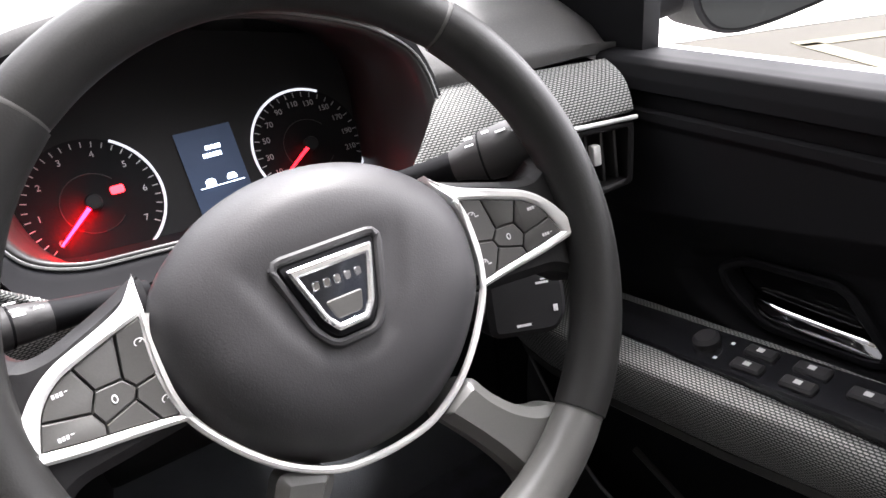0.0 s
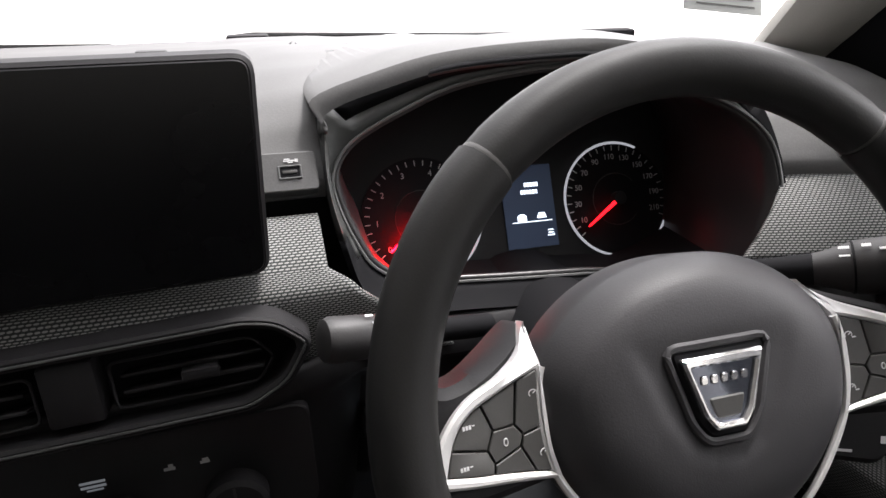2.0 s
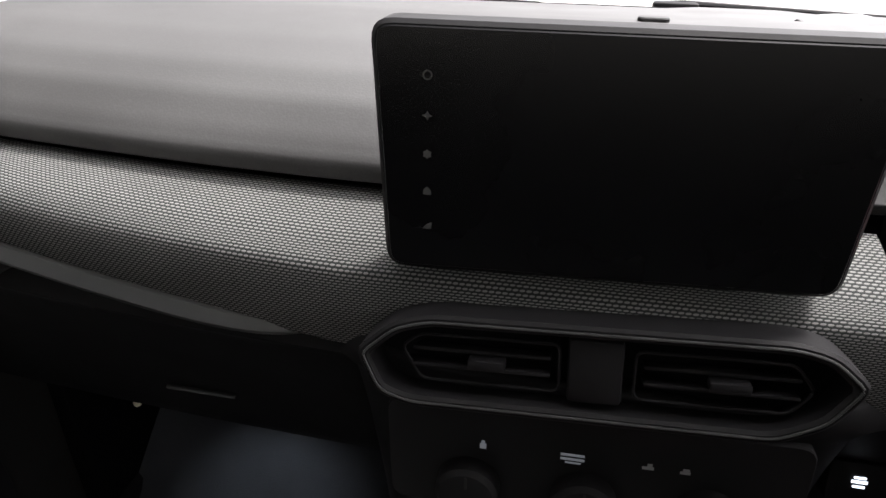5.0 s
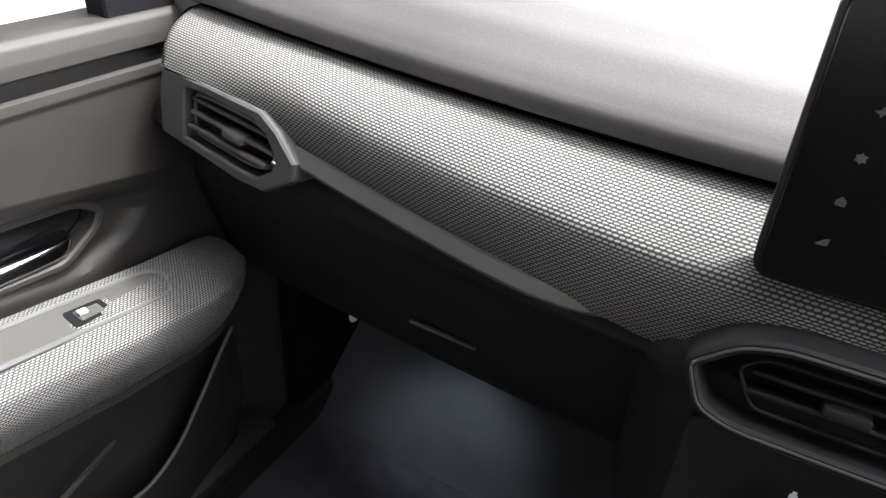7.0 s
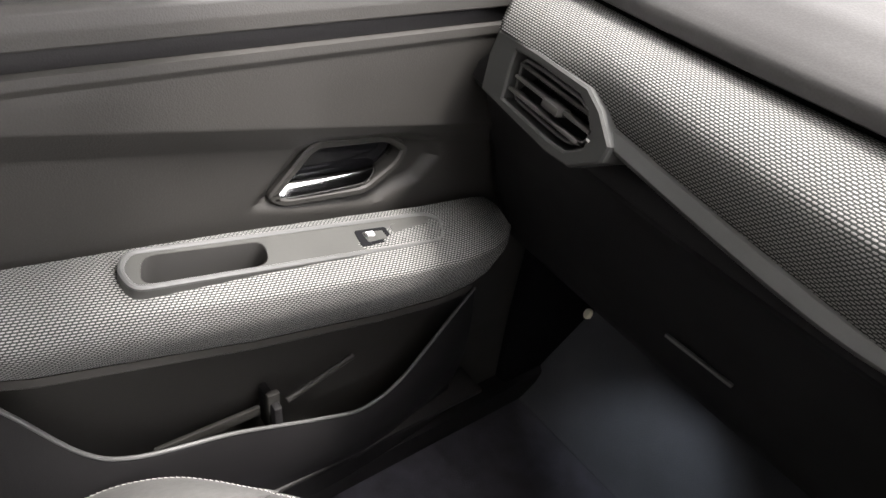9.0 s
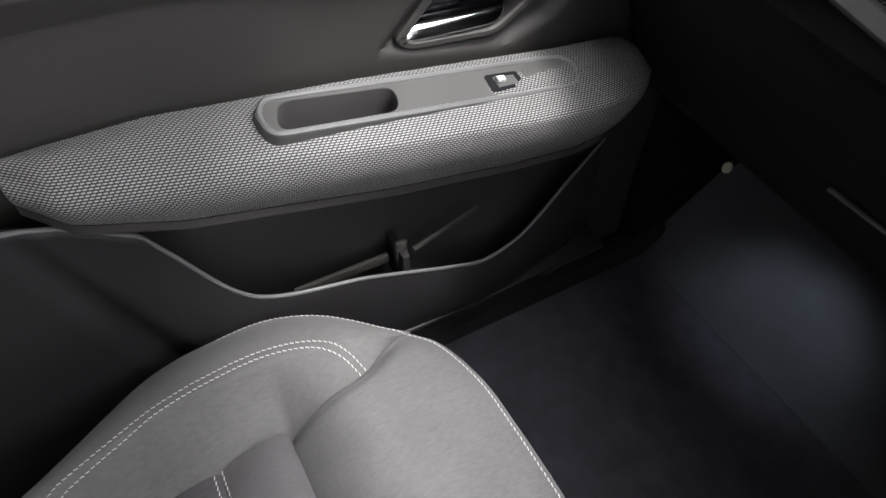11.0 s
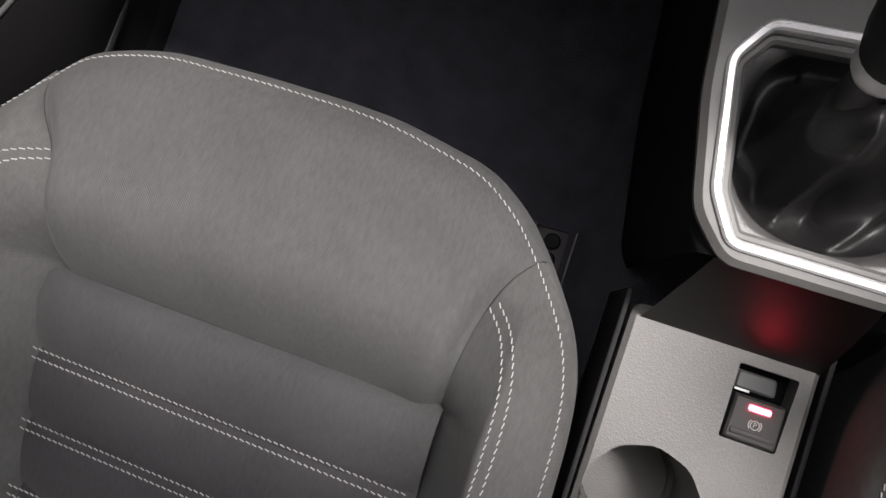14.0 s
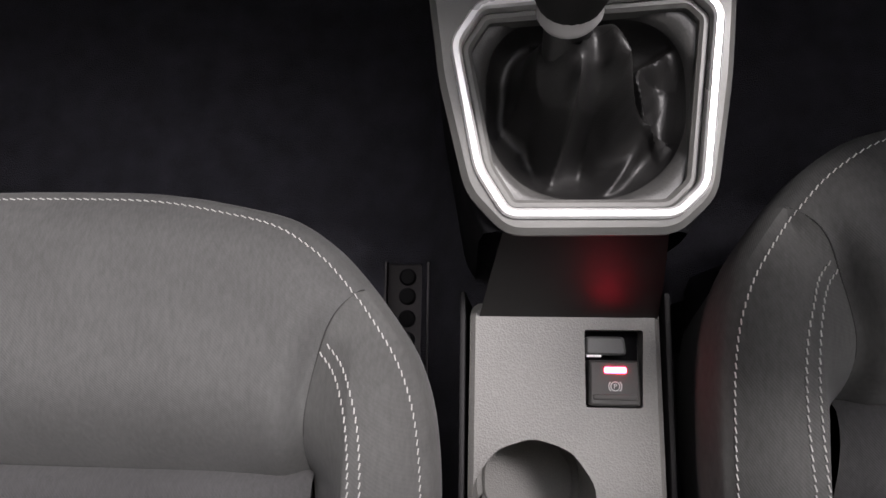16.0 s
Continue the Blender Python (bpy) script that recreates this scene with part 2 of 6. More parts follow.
def glass(name):
    m, nt, p = nodes_of(name)
    nt.nodes.remove(p)
    clear = nt.nodes.new("ShaderNodeBsdfTransparent")
    gloss = nt.nodes.new("ShaderNodeBsdfGlossy")
    gloss.inputs["Roughness"].default_value = 0.02
    fres = nt.nodes.new("ShaderNodeFresnel")
    fres.inputs["IOR"].default_value = 1.22
    mixs = nt.nodes.new("ShaderNodeMixShader")
    link(nt, fres.outputs[0], mixs.inputs[0])
    link(nt, clear.outputs[0], mixs.inputs[1])
    link(nt, gloss.outputs[0], mixs.inputs[2])
    link(nt, mixs.outputs[0], nt.nodes["Material Output"].inputs[0])
    return m


GLASS = glass("window_glass")


# ---- mesh helpers ----
def done(name, bm, material, parent=None, label="", angle=38, smooth=True):
    bm.normal_update()
    if smooth:
        for f in bm.faces:
            f.smooth = True
        for e in bm.edges:
            e.smooth = len(e.link_faces) != 2 or e.calc_face_angle(0) < radians(angle)
    me = bpy.data.meshes.new(name)
    bm.to_mesh(me)
    bm.free()
    me.materials.append(material)
    ob = new(name, me)
    if parent is not None:
        ob.parent = parent
        ob.matrix_parent_inverse = parent.matrix_world.inverted()
    if label:
        ob["label"] = label
    return ob


def part(name, bm, material, parent, label="", angle=38):
    return done(name, bm, material, parent, label, angle)


def thing(name, place, label, category, group="", kind=""):
    ob = new(name)
    ob.empty_display_size = 0.05
    ob.matrix_world = Matrix.Translation(place)
    bpy.context.view_layer.update()
    return tagged(ob, label, category, group, kind)


def setting(name, bm, material, label, category, angle=38):
    return tagged(done(name, bm, material, None, "", angle), label, category, "", "structure")


def frame_of(o, ex, ev):
    """A matrix with x along ex, y along ev, z out of their plane."""
    ex = Vector(ex).normalized()
    ev = (Vector(ev) - ex * Vector(ev).dot(ex)).normalized()
    n = ex.cross(ev)
    m = Matrix.Identity(4)
    for i, c in enumerate((ex, ev, n)):
        m.col[i][:3] = c
    m.translation = Vector(o)
    return m


def box(size, at=(0, 0, 0), bevel=0.0, m=None, bm=None, seg=2):
    bm = bm or bmesh.new()
    made = bmesh.ops.create_cube(bm, size=1)["verts"]
    bmesh.ops.scale(bm, vec=size, verts=made)
    if bevel:
        edges = list({e for v in made for e in v.link_edges})
        made = bmesh.ops.bevel(bm, geom=edges, offset=bevel, segments=seg, affect="EDGES", profile=0.5)["verts"]
        made = list({v for v in made}) or made
    t = Matrix.Translation(at)
    bmesh.ops.transform(bm, matrix=(m @ t) if m else t, verts=[v for v in made if v.is_valid])
    return bm


def rounded(pts, r, n=4):
    """The outline with its corners rounded."""
    out = []
    k = len(pts)
    for i in range(k):
        p, a, b = Vector(pts[i]), Vector(pts[i - 1]), Vector(pts[(i + 1) % k])
        da, db = (a - p), (b - p)
        c = min(r, 0.45 * da.length, 0.45 * db.length)
        s, e = p + da.normalized() * c, p + db.normalized() * c
        for j in range(n + 1):
            t = j / n
            q = s * (1 - t) ** 2 + p * 2 * t * (1 - t) + e * t * t
            out.append((q.x, q.y))
    return out


def inset(pts, d):
    """The outline (anticlockwise) moved inwards by d."""
    out = []
    k = len(pts)
    for i in range(k):
        p, a, b = Vector(pts[i]), Vector(pts[i - 1]), Vector(pts[(i + 1) % k])
        e1, e2 = (p - a).normalized(), (b - p).normalized()
        n1, n2 = Vector((-e1.y, e1.x)), Vector((-e2.y, e2.x))
        n = n1 + n2
        n = n / max(n.length_squared, 0.3) * 2
        q = p + n * d
        out.append((q.x, q.y))
    return out


def prism(pts, z0, z1, m=None, bm=None, edge=0.0):
    """An outline given depth from z0 to z1, its top edge chamfered by edge."""
    bm = bm or bmesh.new()
    m = m or Matrix.Identity(4)
    rings = [[(x, y, z0) for x, y in pts]]
    if edge:
        rings.append([(x, y, z1 - edge) for x, y in pts])
        rings.append([(x, y, z1) for x, y in inset(pts, edge)])
    else:
        rings.append([(x, y, z1) for x, y in pts])
    vs = [[bm.verts.new(m @ Vector(p)) for p in ring] for ring in rings]
    k = len(pts)
    for a, b in zip(vs, vs[1:]):
        for i in range(k):
            bm.faces.new((a[i], a[(i + 1) % k], b[(i + 1) % k], b[i]))
    bm.faces.new(vs[-1])
    bm.faces.new(vs[0][::-1])
    return bm


def ring_prism(outer, inner, z0, z1, m=None, bm=None, edge=0.0):
    """A flat frame between two outlines with the same number of points."""
    bm = bm or bmesh.new()
    m = m or Matrix.Identity(4)
    k = len(outer)
    cx, cy = [sum(p[i] for p in outer) / k for i in (0, 1)]
    loops = [(outer, z0), (outer, z1 - edge)]
    if edge:
        loops += [(inset(outer, edge), z1), (inset(inner, -edge), z1)]
    else:
        loops += [(outer, z1), (inner, z1)]
    loops += [(inner, z1 - edge), (inner, z0)]
    vs = [[bm.verts.new(m @ Vector((x, y, z))) for x, y in ring] for ring, z in loops]
    for a, b in zip(vs, vs[1:] + vs[:1]):
        for i in range(k):
            bm.faces.new((a[i], a[(i + 1) % k], b[(i + 1) % k], b[i]))
    return bm


def tube(pts, r, seg=8, closed=False, bm=None, flat=1.0, up=(0, 0, 1)):
    """A round bar along points; r a number or one a point; flat squeezes it along up."""
    bm = bm or bmesh.new()
    pts = [Vector(p) for p in pts]
    k = len(pts)
    rings = []
    for i, p in enumerate(pts):
        a = pts[i - 1] if (i or closed) else p
        b = pts[(i + 1) % k] if (i < k - 1 or closed) else p
        d = (b - a).normalized()
        s = d.cross(Vector(up))
        s = s.normalized() if s.length > 1e-4 else d.orthogonal().normalized()
        u = s.cross(d)
        rr = r[i] if isinstance(r, (list, tuple)) else r
        rings.append([bm.verts.new(p + s * math.cos(2 * math.pi * j / seg) * rr + u * math.sin(2 * math.pi * j / seg) * rr * flat) for j in range(seg)])
    for i in range(k if closed else k - 1):
        a, b = rings[i], rings[(i + 1) % k]
        for j in range(seg):
            bm.faces.new((a[j], a[(j + 1) % seg], b[(j + 1) % seg], b[j]))
    if not closed:
        bm.faces.new(rings[0][::-1])
        bm.faces.new(rings[-1])
    return bm


def sheet(fn, nu, nv, bm=None, uv=True, flip=False, straight=False):
    """A surface fn(u, v) over the unit square, with UVs in metres of its own length."""
    bm = bm or bmesh.new()
    g = [[Vector(fn(i / nu, j / nv)) for j in range(nv + 1)] for i in range(nu + 1)]
    vs = [[bm.verts.new(p) for p in col] for col in g]
    lay = bm.loops.layers.uv.verify() if uv else None
    vlen = []
    for col in g:
        vlen.append([0.0])
        for j in range(nv):
            vlen[-1].append(vlen[-1][-1] + (col[j + 1] - col[j]).length)
    ulen = [0.0]
    for i in range(nu):
        ulen.append(ulen[-1] + (g[i + 1][nv // 2] - g[i][nv // 2]).length)
    for i in range(nu):
        for j in range(nv):
            ids = [(i, j), (i + 1, j), (i + 1, j + 1), (i, j + 1)]
            if flip:
                ids = ids[::-1]
            f = bm.faces.new([vs[a][b] for a, b in ids])
            if uv:
                for lp, (a, b) in zip(f.loops, ids):
                    lp[lay].uv = (g[a][b].x if straight else ulen[a], vlen[a][b] - vlen[a][nv // 2])
    return bm


def thick(ob, d, offset=-1.0):
    mod = ob.modifiers.new("thickness", "SOLIDIFY")
    mod.thickness, mod.offset = d, offset
    return ob


def cut(ob, bm):
    """Takes the solid bm out of ob's mesh, once and for all."""
    me = bpy.data.meshes.new("cutter")
    bm.normal_update()
    bm.to_mesh(me)
    bm.free()
    tool = new("cutter", me)
    mod = ob.modifiers.new("cut", "BOOLEAN")
    mod.operation, mod.object, mod.solver = "DIFFERENCE", tool, "EXACT"
    bpy.context.view_layer.update()
    res = bpy.data.meshes.new_from_object(ob.evaluated_get(bpy.context.evaluated_depsgraph_get()))
    ob.modifiers.remove(mod)
    ob.data = res
    bpy.data.objects.remove(tool)
    return ob


def lerp_table(table, x):
    """Piecewise smooth look-up in rows of (x, value...)."""
    if x <= table[0][0]:
        return table[0][1:]
    for a, b in zip(table, table[1:]):
        if x <= b[0]:
            t = (x - a[0]) / (b[0] - a[0])
            return tuple(p + (q - p) * t for p, q in zip(a[1:], b[1:]))
    return table[-1][1:]


def smooth_line(pts, n=6, closed=False):
    """A Catmull-Rom line through points."""
    pts = [Vector(p) for p in pts]
    k = len(pts)
    out = []
    for i in range(k if closed else k - 1):
        def at(j):
            return pts[j % k] if closed else pts[max(0, min(k - 1, j))]
        a, b, c, d = at(i - 1), at(i), at(i + 1), at(i + 2)
        for j in range(n):
            t = j / n
            out.append(0.5 * (2 * b + (c - a) * t + (2 * a - 5 * b + 4 * c - d) * t * t + (3 * b - a - 3 * c + d) * t ** 3))
    if not closed:
        out.append(pts[-1])
    return out


def even(pts, n):
    """The line laid out again in n equal steps."""
    total = [0.0]
    for a, b in zip(pts, pts[1:]):
        total.append(total[-1] + (b - a).length)
    out, k = [], 0
    for i in range(n + 1):
        d = total[-1] * i / n
        while k < len(pts) - 2 and total[k + 1] < d:
            k += 1
        f = (d - total[k]) / max(total[k + 1] - total[k], 1e-9)
        out.append(pts[k].lerp(pts[k + 1], f))
    return out


def side_of(poly, x, y):
    """Distance from the outline, negative inside it."""
    p = Vector((x, y))
    best = 1.0
    for a, b in zip(poly, poly[1:] + poly[:1]):
        a, b = Vector(a), Vector(b)
        t = max(0.0, min(1.0, (p - a).dot(b - a) / max((b - a).length_squared, 1e-12)))
        best = min(best, (p - a - (b - a) * t).length)
    return -best if inside(poly, x, y) else best


def inside(poly, x, y):
    hit = False
    for (ax, ay), (bx, by) in zip(poly, poly[1:] + poly[:1]):
        if (ay > y) != (by > y) and x < ax + (y - ay) / (by - ay) * (bx - ax):
            hit = not hit
    return hit


def step(a, b, x):
    t = min(1.0, max(0.0, (x - a) / (b - a)))
    return t * t * (3 - 2 * t)


def writing(text, size, m, material, parent, name="numeral"):
    cu = bpy.data.curves.new(name, "FONT")
    cu.body, cu.size, cu.align_x, cu.align_y, cu.extrude = text, size, "CENTER", "CENTER", 0.00015
    tmp = new("writing", cu)
    bpy.context.view_layer.update()
    me = bpy.data.meshes.new_from_object(tmp.evaluated_get(bpy.context.evaluated_depsgraph_get()))
    bpy.data.objects.remove(tmp)
    me.transform(m)
    me.materials.clear()
    me.materials.append(material)
    ob = new(name, me)
    ob.parent = parent
    ob.matrix_parent_inverse = parent.matrix_world.inverted()
    return ob


def bars(spec, m, bm=None, h=0.0003):
    """Small flat bars (x, y, w, h) on a plane."""
    bm = bm or bmesh.new()
    for x, y, w, hh in spec:
        box((w, hh, h), (x, y, h / 2), 0, m, bm)
    return bm


# ---- outside: car park floor, far wall, bonnet ----
def slab(name, c, s, material, label, category):
    return setting(name, box(s, c, 0.01), material, label, category)


slab("ground", (0, 0, -0.30), (60, 60, 0.2), CONCRETE, "pale painted concrete car park floor", "floor")
LANE = Matrix.Translation((4.85, 3.25, -0.194)) @ Matrix.Rotation(radians(-24.5), 4, "Z")
setting("road", box((24.0, 12.0, 0.012), (10.0, -6.0, 0), 0.002, LANE), ASPHALT, "worn grey driving lane beside the parking bays", "road")
setting("trim", box((24.0, 0.20, 0.004), (10.0, 0.0, 0.010), 0, LANE), WALLW, "white painted line along the driving lane", "floor marking")
slab("column", (-3.1, 9.0, 2.4), (0.5, 0.5, 5.2), WALLW, "white painted square concrete column", "column")
for a, b in (((5.10, 2.36), (6.5, 1.63)), ((5.16, 2.32), (4.55, 1.05))):
    d = Vector((b[0] - a[0], b[1] - a[1], 0))
    stripe = box((d.length, 0.17, 0.004), (0, 0, 0), 0, Matrix.Translation(((a[0] + b[0]) / 2, (a[1] + b[1]) / 2, -0.184)) @ Matrix.Rotation(math.atan2(d.y, d.x), 4, "Z"))
    setting("trim", stripe, YELLOW, "pale yellow painted arrow stripe on the floor", "floor marking")


def bonnet_fn(u, v):
    x = (u - 0.5) * 1.5
    y = 0.98 + v * 0.75
    return (x, y, 0.835 - 0.10 * v - 0.09 * (x / 0.75) ** 4 + 0.012 * math.exp(-((abs(x) - 0.42) / 0.07) ** 2))


bonnet = thing("bonnet", (0, 1.3, 0.75), "white painted car bonnet with two raised ridges", "car bonnet")
thick(part("panel", sheet(bonnet_fn, 40, 10), PAINT, bonnet), 0.02)
part("wing", box((1.5, 0.75, 0.72), (0, 1.36, 0.36), 0.05), PAINT, bonnet)


# ---- the car's shell: floor, bulkhead, roof, pillars, windows, tail ----
def floor_fn(u, v):
    x = -0.68 + 1.40 * u
    y, z = lerp_table([(0, -1.3, 0.1), (0.70, 0.335, 0.1), (0.735, 0.352, 0.106), (1.0, 0.72, 0.40)], v)
    hump = 0.10 * math.exp(-((x - 0.0) / 0.085) ** 4)
    return (x, y, z + hump * (1 if y < 0.35 else max(0, 1 - (y - 0.35) * 2)))


thick(setting("floor", sheet(lambda u, v: floor_fn(u, v * 0.715), 60, 50), MAT, "black needle-felt carpet over the car floor", "car floor"), 0.03, 1.0)
thick(setting("footwell", sheet(lambda u, v: floor_fn(u, 0.71 + 0.29 * v), 60, 20), CARPET, "grey felt carpet sloping up in the footwells", "footwell"), 0.03, 1.0)
setting("wall_front", box((1.44, 0.03, 0.62), (0.02, 0.70, 0.56), 0.005), VOID, "black bulkhead behind the dashboard", "bulkhead")
setting("wall_rear", box((1.44, 0.04, 0.76), (0.02, -1.35, 0.42), 0.01), DARK, "dark grey wall closing the cabin", "wall")


def roof_fn(u, v):
    x = (u - 0.5) * 1.16
    head = -0.10 + 0.06 * (x / 0.58) ** 2
    y = head - (1.35 + head) * v
    return (0.02 + x, y, 1.27 - 0.07 * (abs(x) / 0.58) ** 3 + 0.02 * math.sin(math.pi * v))


thick(setting("ceiling", sheet(roof_fn, 24, 16), HEAD, "pale grey cloth headlining under the roof", "car roof"), 0.04, 1.0)
for s, name in ((-1, "left"), (1, "right")):
    xo = 0.02
    a_pillar = tube(smooth_line([(xo + s * 0.70, 0.36, 0.83), (xo + s * 0.685, 0.24, 0.96), (xo + s * 0.64, 0.06, 1.12), (xo + s * 0.575, -0.12, 1.235)], 6), 0.042 if s < 0 else 0.052, 12, flat=0.75)
    setting("trim", a_pillar, HEAD, "pale grey A-pillar trim beside the windscreen", "pillar")
    b_pillar = tube([(xo + s * 0.70, -0.72, 0.10), (xo + s * 0.70, -0.72, 0.80), (xo + s * 0.60, -0.70, 1.22)], 0.06, 10)
    setting("trim", b_pillar, HEAD, "pale grey B-pillar trim", "pillar")
    rail = tube(smooth_line([(xo + s * 0.575, -0.10, 1.24), (xo + s * 0.60, -0.6, 1.25), (xo + s * 0.58, -1.35, 1.22)], 5), 0.04, 10)
    setting("trim", rail, HEAD, "pale grey roof rail trim above the side windows", "roof rail")
    setting("trim", box((0.05, 0.66, 0.76), (xo + s * 0.69, -1.06, 0.44), 0.01), DARK, "dark grey rear side trim panel", "side trim")
    kick = box((0.03, 0.44, 0.76), (xo + s * 0.695, 0.52, 0.46), 0.008)
    setting("trim", kick, VOID, "black footwell side panel", "kick panel")
    sail_m = frame_of((xo + s * 0.695, 0, 0), (0, 1, 0), (0, 0, 1))
    back = 0.10 if s < 0 else 0.035
    sail_pts = [(back, 0.815), (0.36, 0.815), (0.24, 0.955), (0.15, 1.035), (back, 1.07 if s < 0 else 1.10)]
    setting("trim", prism(sail_pts, -0.012, 0.012, sail_m, edge=0.002), VOID, "black plastic sail panel at the window's front corner", "sail panel")
    sill = box((0.05, 1.5, 0.10), (xo + s * 0.69, -0.35, 0.12), 0.015)
    setting("trim", sill, HARD, "black plastic door sill cover", "door sill")


def screen_fn(u, v):
    x = (u - 0.5) * (1.36 - 0.22 * v)
    k = (abs(u - 0.5) * 2) ** 3
    y0, z0 = 0.90 - 0.52 * k, 0.862 + 0.02 * k
    y1, z1 = -0.09 + 0.06 * (2 * u - 1) ** 2, 1.27 - 0.05 * k
    return (0.02 + x, y0 + (y1 - y0) * v, z0 + (z1 - z0) * v + 0.05 * math.sin(math.pi * v))


windscreen = setting("window_1", sheet(screen_fn, 30, 14, uv=False), GLASS, "clear curved windscreen glass", "windscreen")
windscreen.visible_shadow = False
for s, name in ((-1, "window_2"), (1, "window_3")):
    g = sheet(lambda u, v: (0.02 + s * (0.705 - 0.10 * v), 0.22 - 0.90 * u - 0.25 * v * (1 - u), 0.815 + 0.405 * v), 10, 6, uv=False)
    pane = setting(name, g, GLASS, "clear side window glass in the front door", "window")
    pane.visible_shadow = False
    g = sheet(lambda u, v: (0.02 + s * (0.705 - 0.10 * v), -0.76 - 0.58 * u, 0.815 + 0.405 * v), 6, 4, uv=False)
    pane = setting("window_4" if s < 0 else "window_5", g, GLASS, "clear side window glass in the rear door", "window")
    pane.visible_shadow = False


def scuttle_fn(u, v):
    x = 0.02 + (u - 0.5) * 1.36
    k = (abs(u - 0.5) * 2) ** 3
    return (x, 0.88 - 0.52 * k + 0.12 * v, 0.850 + 0.02 * k - 0.02 * v)


thick(setting("trim", sheet(scuttle_fn, 30, 4), VOID, "black plastic cowl below the windscreen", "cowl"), 0.01)


def wiper(x, y, z, reach, label):
    w = thing("windscreen_wiper", (x, y, z), label, "wiper", "windscreen wipers")
    part("arm", tube([(x, y, z), (x + 0.03, y, z + 0.004), (x + reach * 0.5, y + 0.012, z - 0.004), (x + reach, y + 0.02, z - 0.012)], [0.007, 0.006, 0.004, 0.003], 8), RUBBER, w)
    part("pivot_cap", box((0.075, 0.028, 0.014), (x + 0.02, y - 0.01, z), 0.005), HARD, w)
    part("blade", tube([(x + 0.06, y + 0.025, z - 0.013), (x + reach + 0.10, y + 0.03, z - 0.017)], 0.003, 6), RUBBER, w)


wiper(-0.66, 0.97, 0.846, 0.55, "black windscreen wiper arm resting on the cowl")
wiper(0.10, 0.975, 0.841, 0.55, "black windscreen wiper arm and blade resting on the cowl")

notice = thing("paper_notice", (0.58, 0.34, 0.905), "grey printed paper notice leaning on the windscreen corner", "paper")
nm = frame_of((0.632, 0.345, 0.952), (1, -0.05, -0.10), (0.25, 0.35, 0.85))
part("sheet", box((0.10, 0.048, 0.001), (0, 0, 0), 0, nm), PAPER, notice)
part("printing", bars([(-0.005 + 0.002 * i, 0.016 - 0.008 * i, 0.075, 0.0016) for i in range(5)], nm @ Matrix.Translation((0, 0, 0.0006))), KEY, notice)

# door mirror beyond the driver's window
mirror = thing("door_mirror", (0.93, 0.28, 0.78), "black door mirror with a dark reflecting glass", "door mirror")
mm = frame_of((1.10, 0.20, 0.80), (0.93, -0.36, 0.0), (0, 0, 1))
shape = rounded([(-0.070, 0.010), (-0.046, -0.018), (-0.010, -0.025), (0.040, -0.019), (0.140, 0.004), (0.165, 0.060), (0.130, 0.125), (-0.035, 0.125), (-0.082, 0.085)], 0.022, 5)
part("housing", prism(inset(shape, -0.008), -0.10, 0.006, mm, edge=0.005), VOID, mirror)
part("glass", prism(shape, 0.0062, 0.0072, mm), MIRROR, mirror, "dark tinted mirror glass")
part("foot", tube(smooth_line([(0.735, 0.300, 0.830), (0.84, 0.305, 0.822), (0.94, 0.300, 0.818), (1.05, 0.290, 0.830)], 4), 0.044, 14, flat=0.8), VOID, mirror)


# ---- dashboard ----
dash = thing("dashboard", (0, 0.30, 0.30), "dark grey dashboard with a knitted mesh band and padded top", "dashboard")


def edge_y(x):
    """How far forward the dash's face lies along the car's width."""
    if x < 0:
        return 0.055 * max(0.0, (-x - 0.15) / 0.49) ** 1.8
    return -0.046 * min(1.0, max(0.0, (x - 0.30) / 0.30))


def pad_y(x):
    t = min(1.0, max(0.0, (x - 0.06) / 0.05)) * min(1.0, max(0.0, (0.24 - x) / 0.05))
    return edge_y(x) + 0.022 * t * t * (3 - 2 * t)


def pad_fn(u, v):
    x = -0.665 + 1.375 * u
    y, z = lerp_table([(0, 0.150, 0.833), (0.05, 0.122, 0.830), (0.08, 0.1135, 0.833), (0.13, 0.1120, 0.8435), (0.15, 0.1135, 0.8475), (0.20, 0.1225, 0.8580), (0.28, 0.143, 0.876), (0.36, 0.175, 0.890), (0.46, 0.235, 0.900), (0.6, 0.37, 0.904), (0.8, 0.60, 0.885), (1, 0.88, 0.846)], v)
    k = min(1.0, max(0.0, (abs(x - 0.02) - 0.30) / 0.36))
    back = 1 - 0.56 * k * k * max(0.0, (y - 0.15) / 0.73)
    y = 0.15 + (y - 0.15) * back if y > 0.15 else y
    k2 = min(1.0, max(0.0, (x - 0.160 - 0.03 * step(0.15, 0.18, y + edge_y(x))) / 0.02)) * min(1.0, max(0.0, (0.503 - x) / 0.02))
    if k2 > 0 and y + edge_y(x) < 0.30:
        y, z = y + (0.30 - edge_y(x) - y) * k2, z + (0.86 - z) * k2
    z += 0.006 * step(0.095, 0.160, x) * (1 - step(0.30, 0.40, x)) * step(0.125, 0.165, y) * (1 - step(0.28, 0.42, y))
    endround = max(0.0, (abs(x - 0.022) - 0.62) / 0.067) ** 2
    return (x, y + pad_y(x), z - 0.03 * endround * (1 if v > 0.14 else 0.2))


thick(part("top_pad", sheet(pad_fn, 150, 60), PAD, dash, "padded grey grained dashboard top"), 0.012)


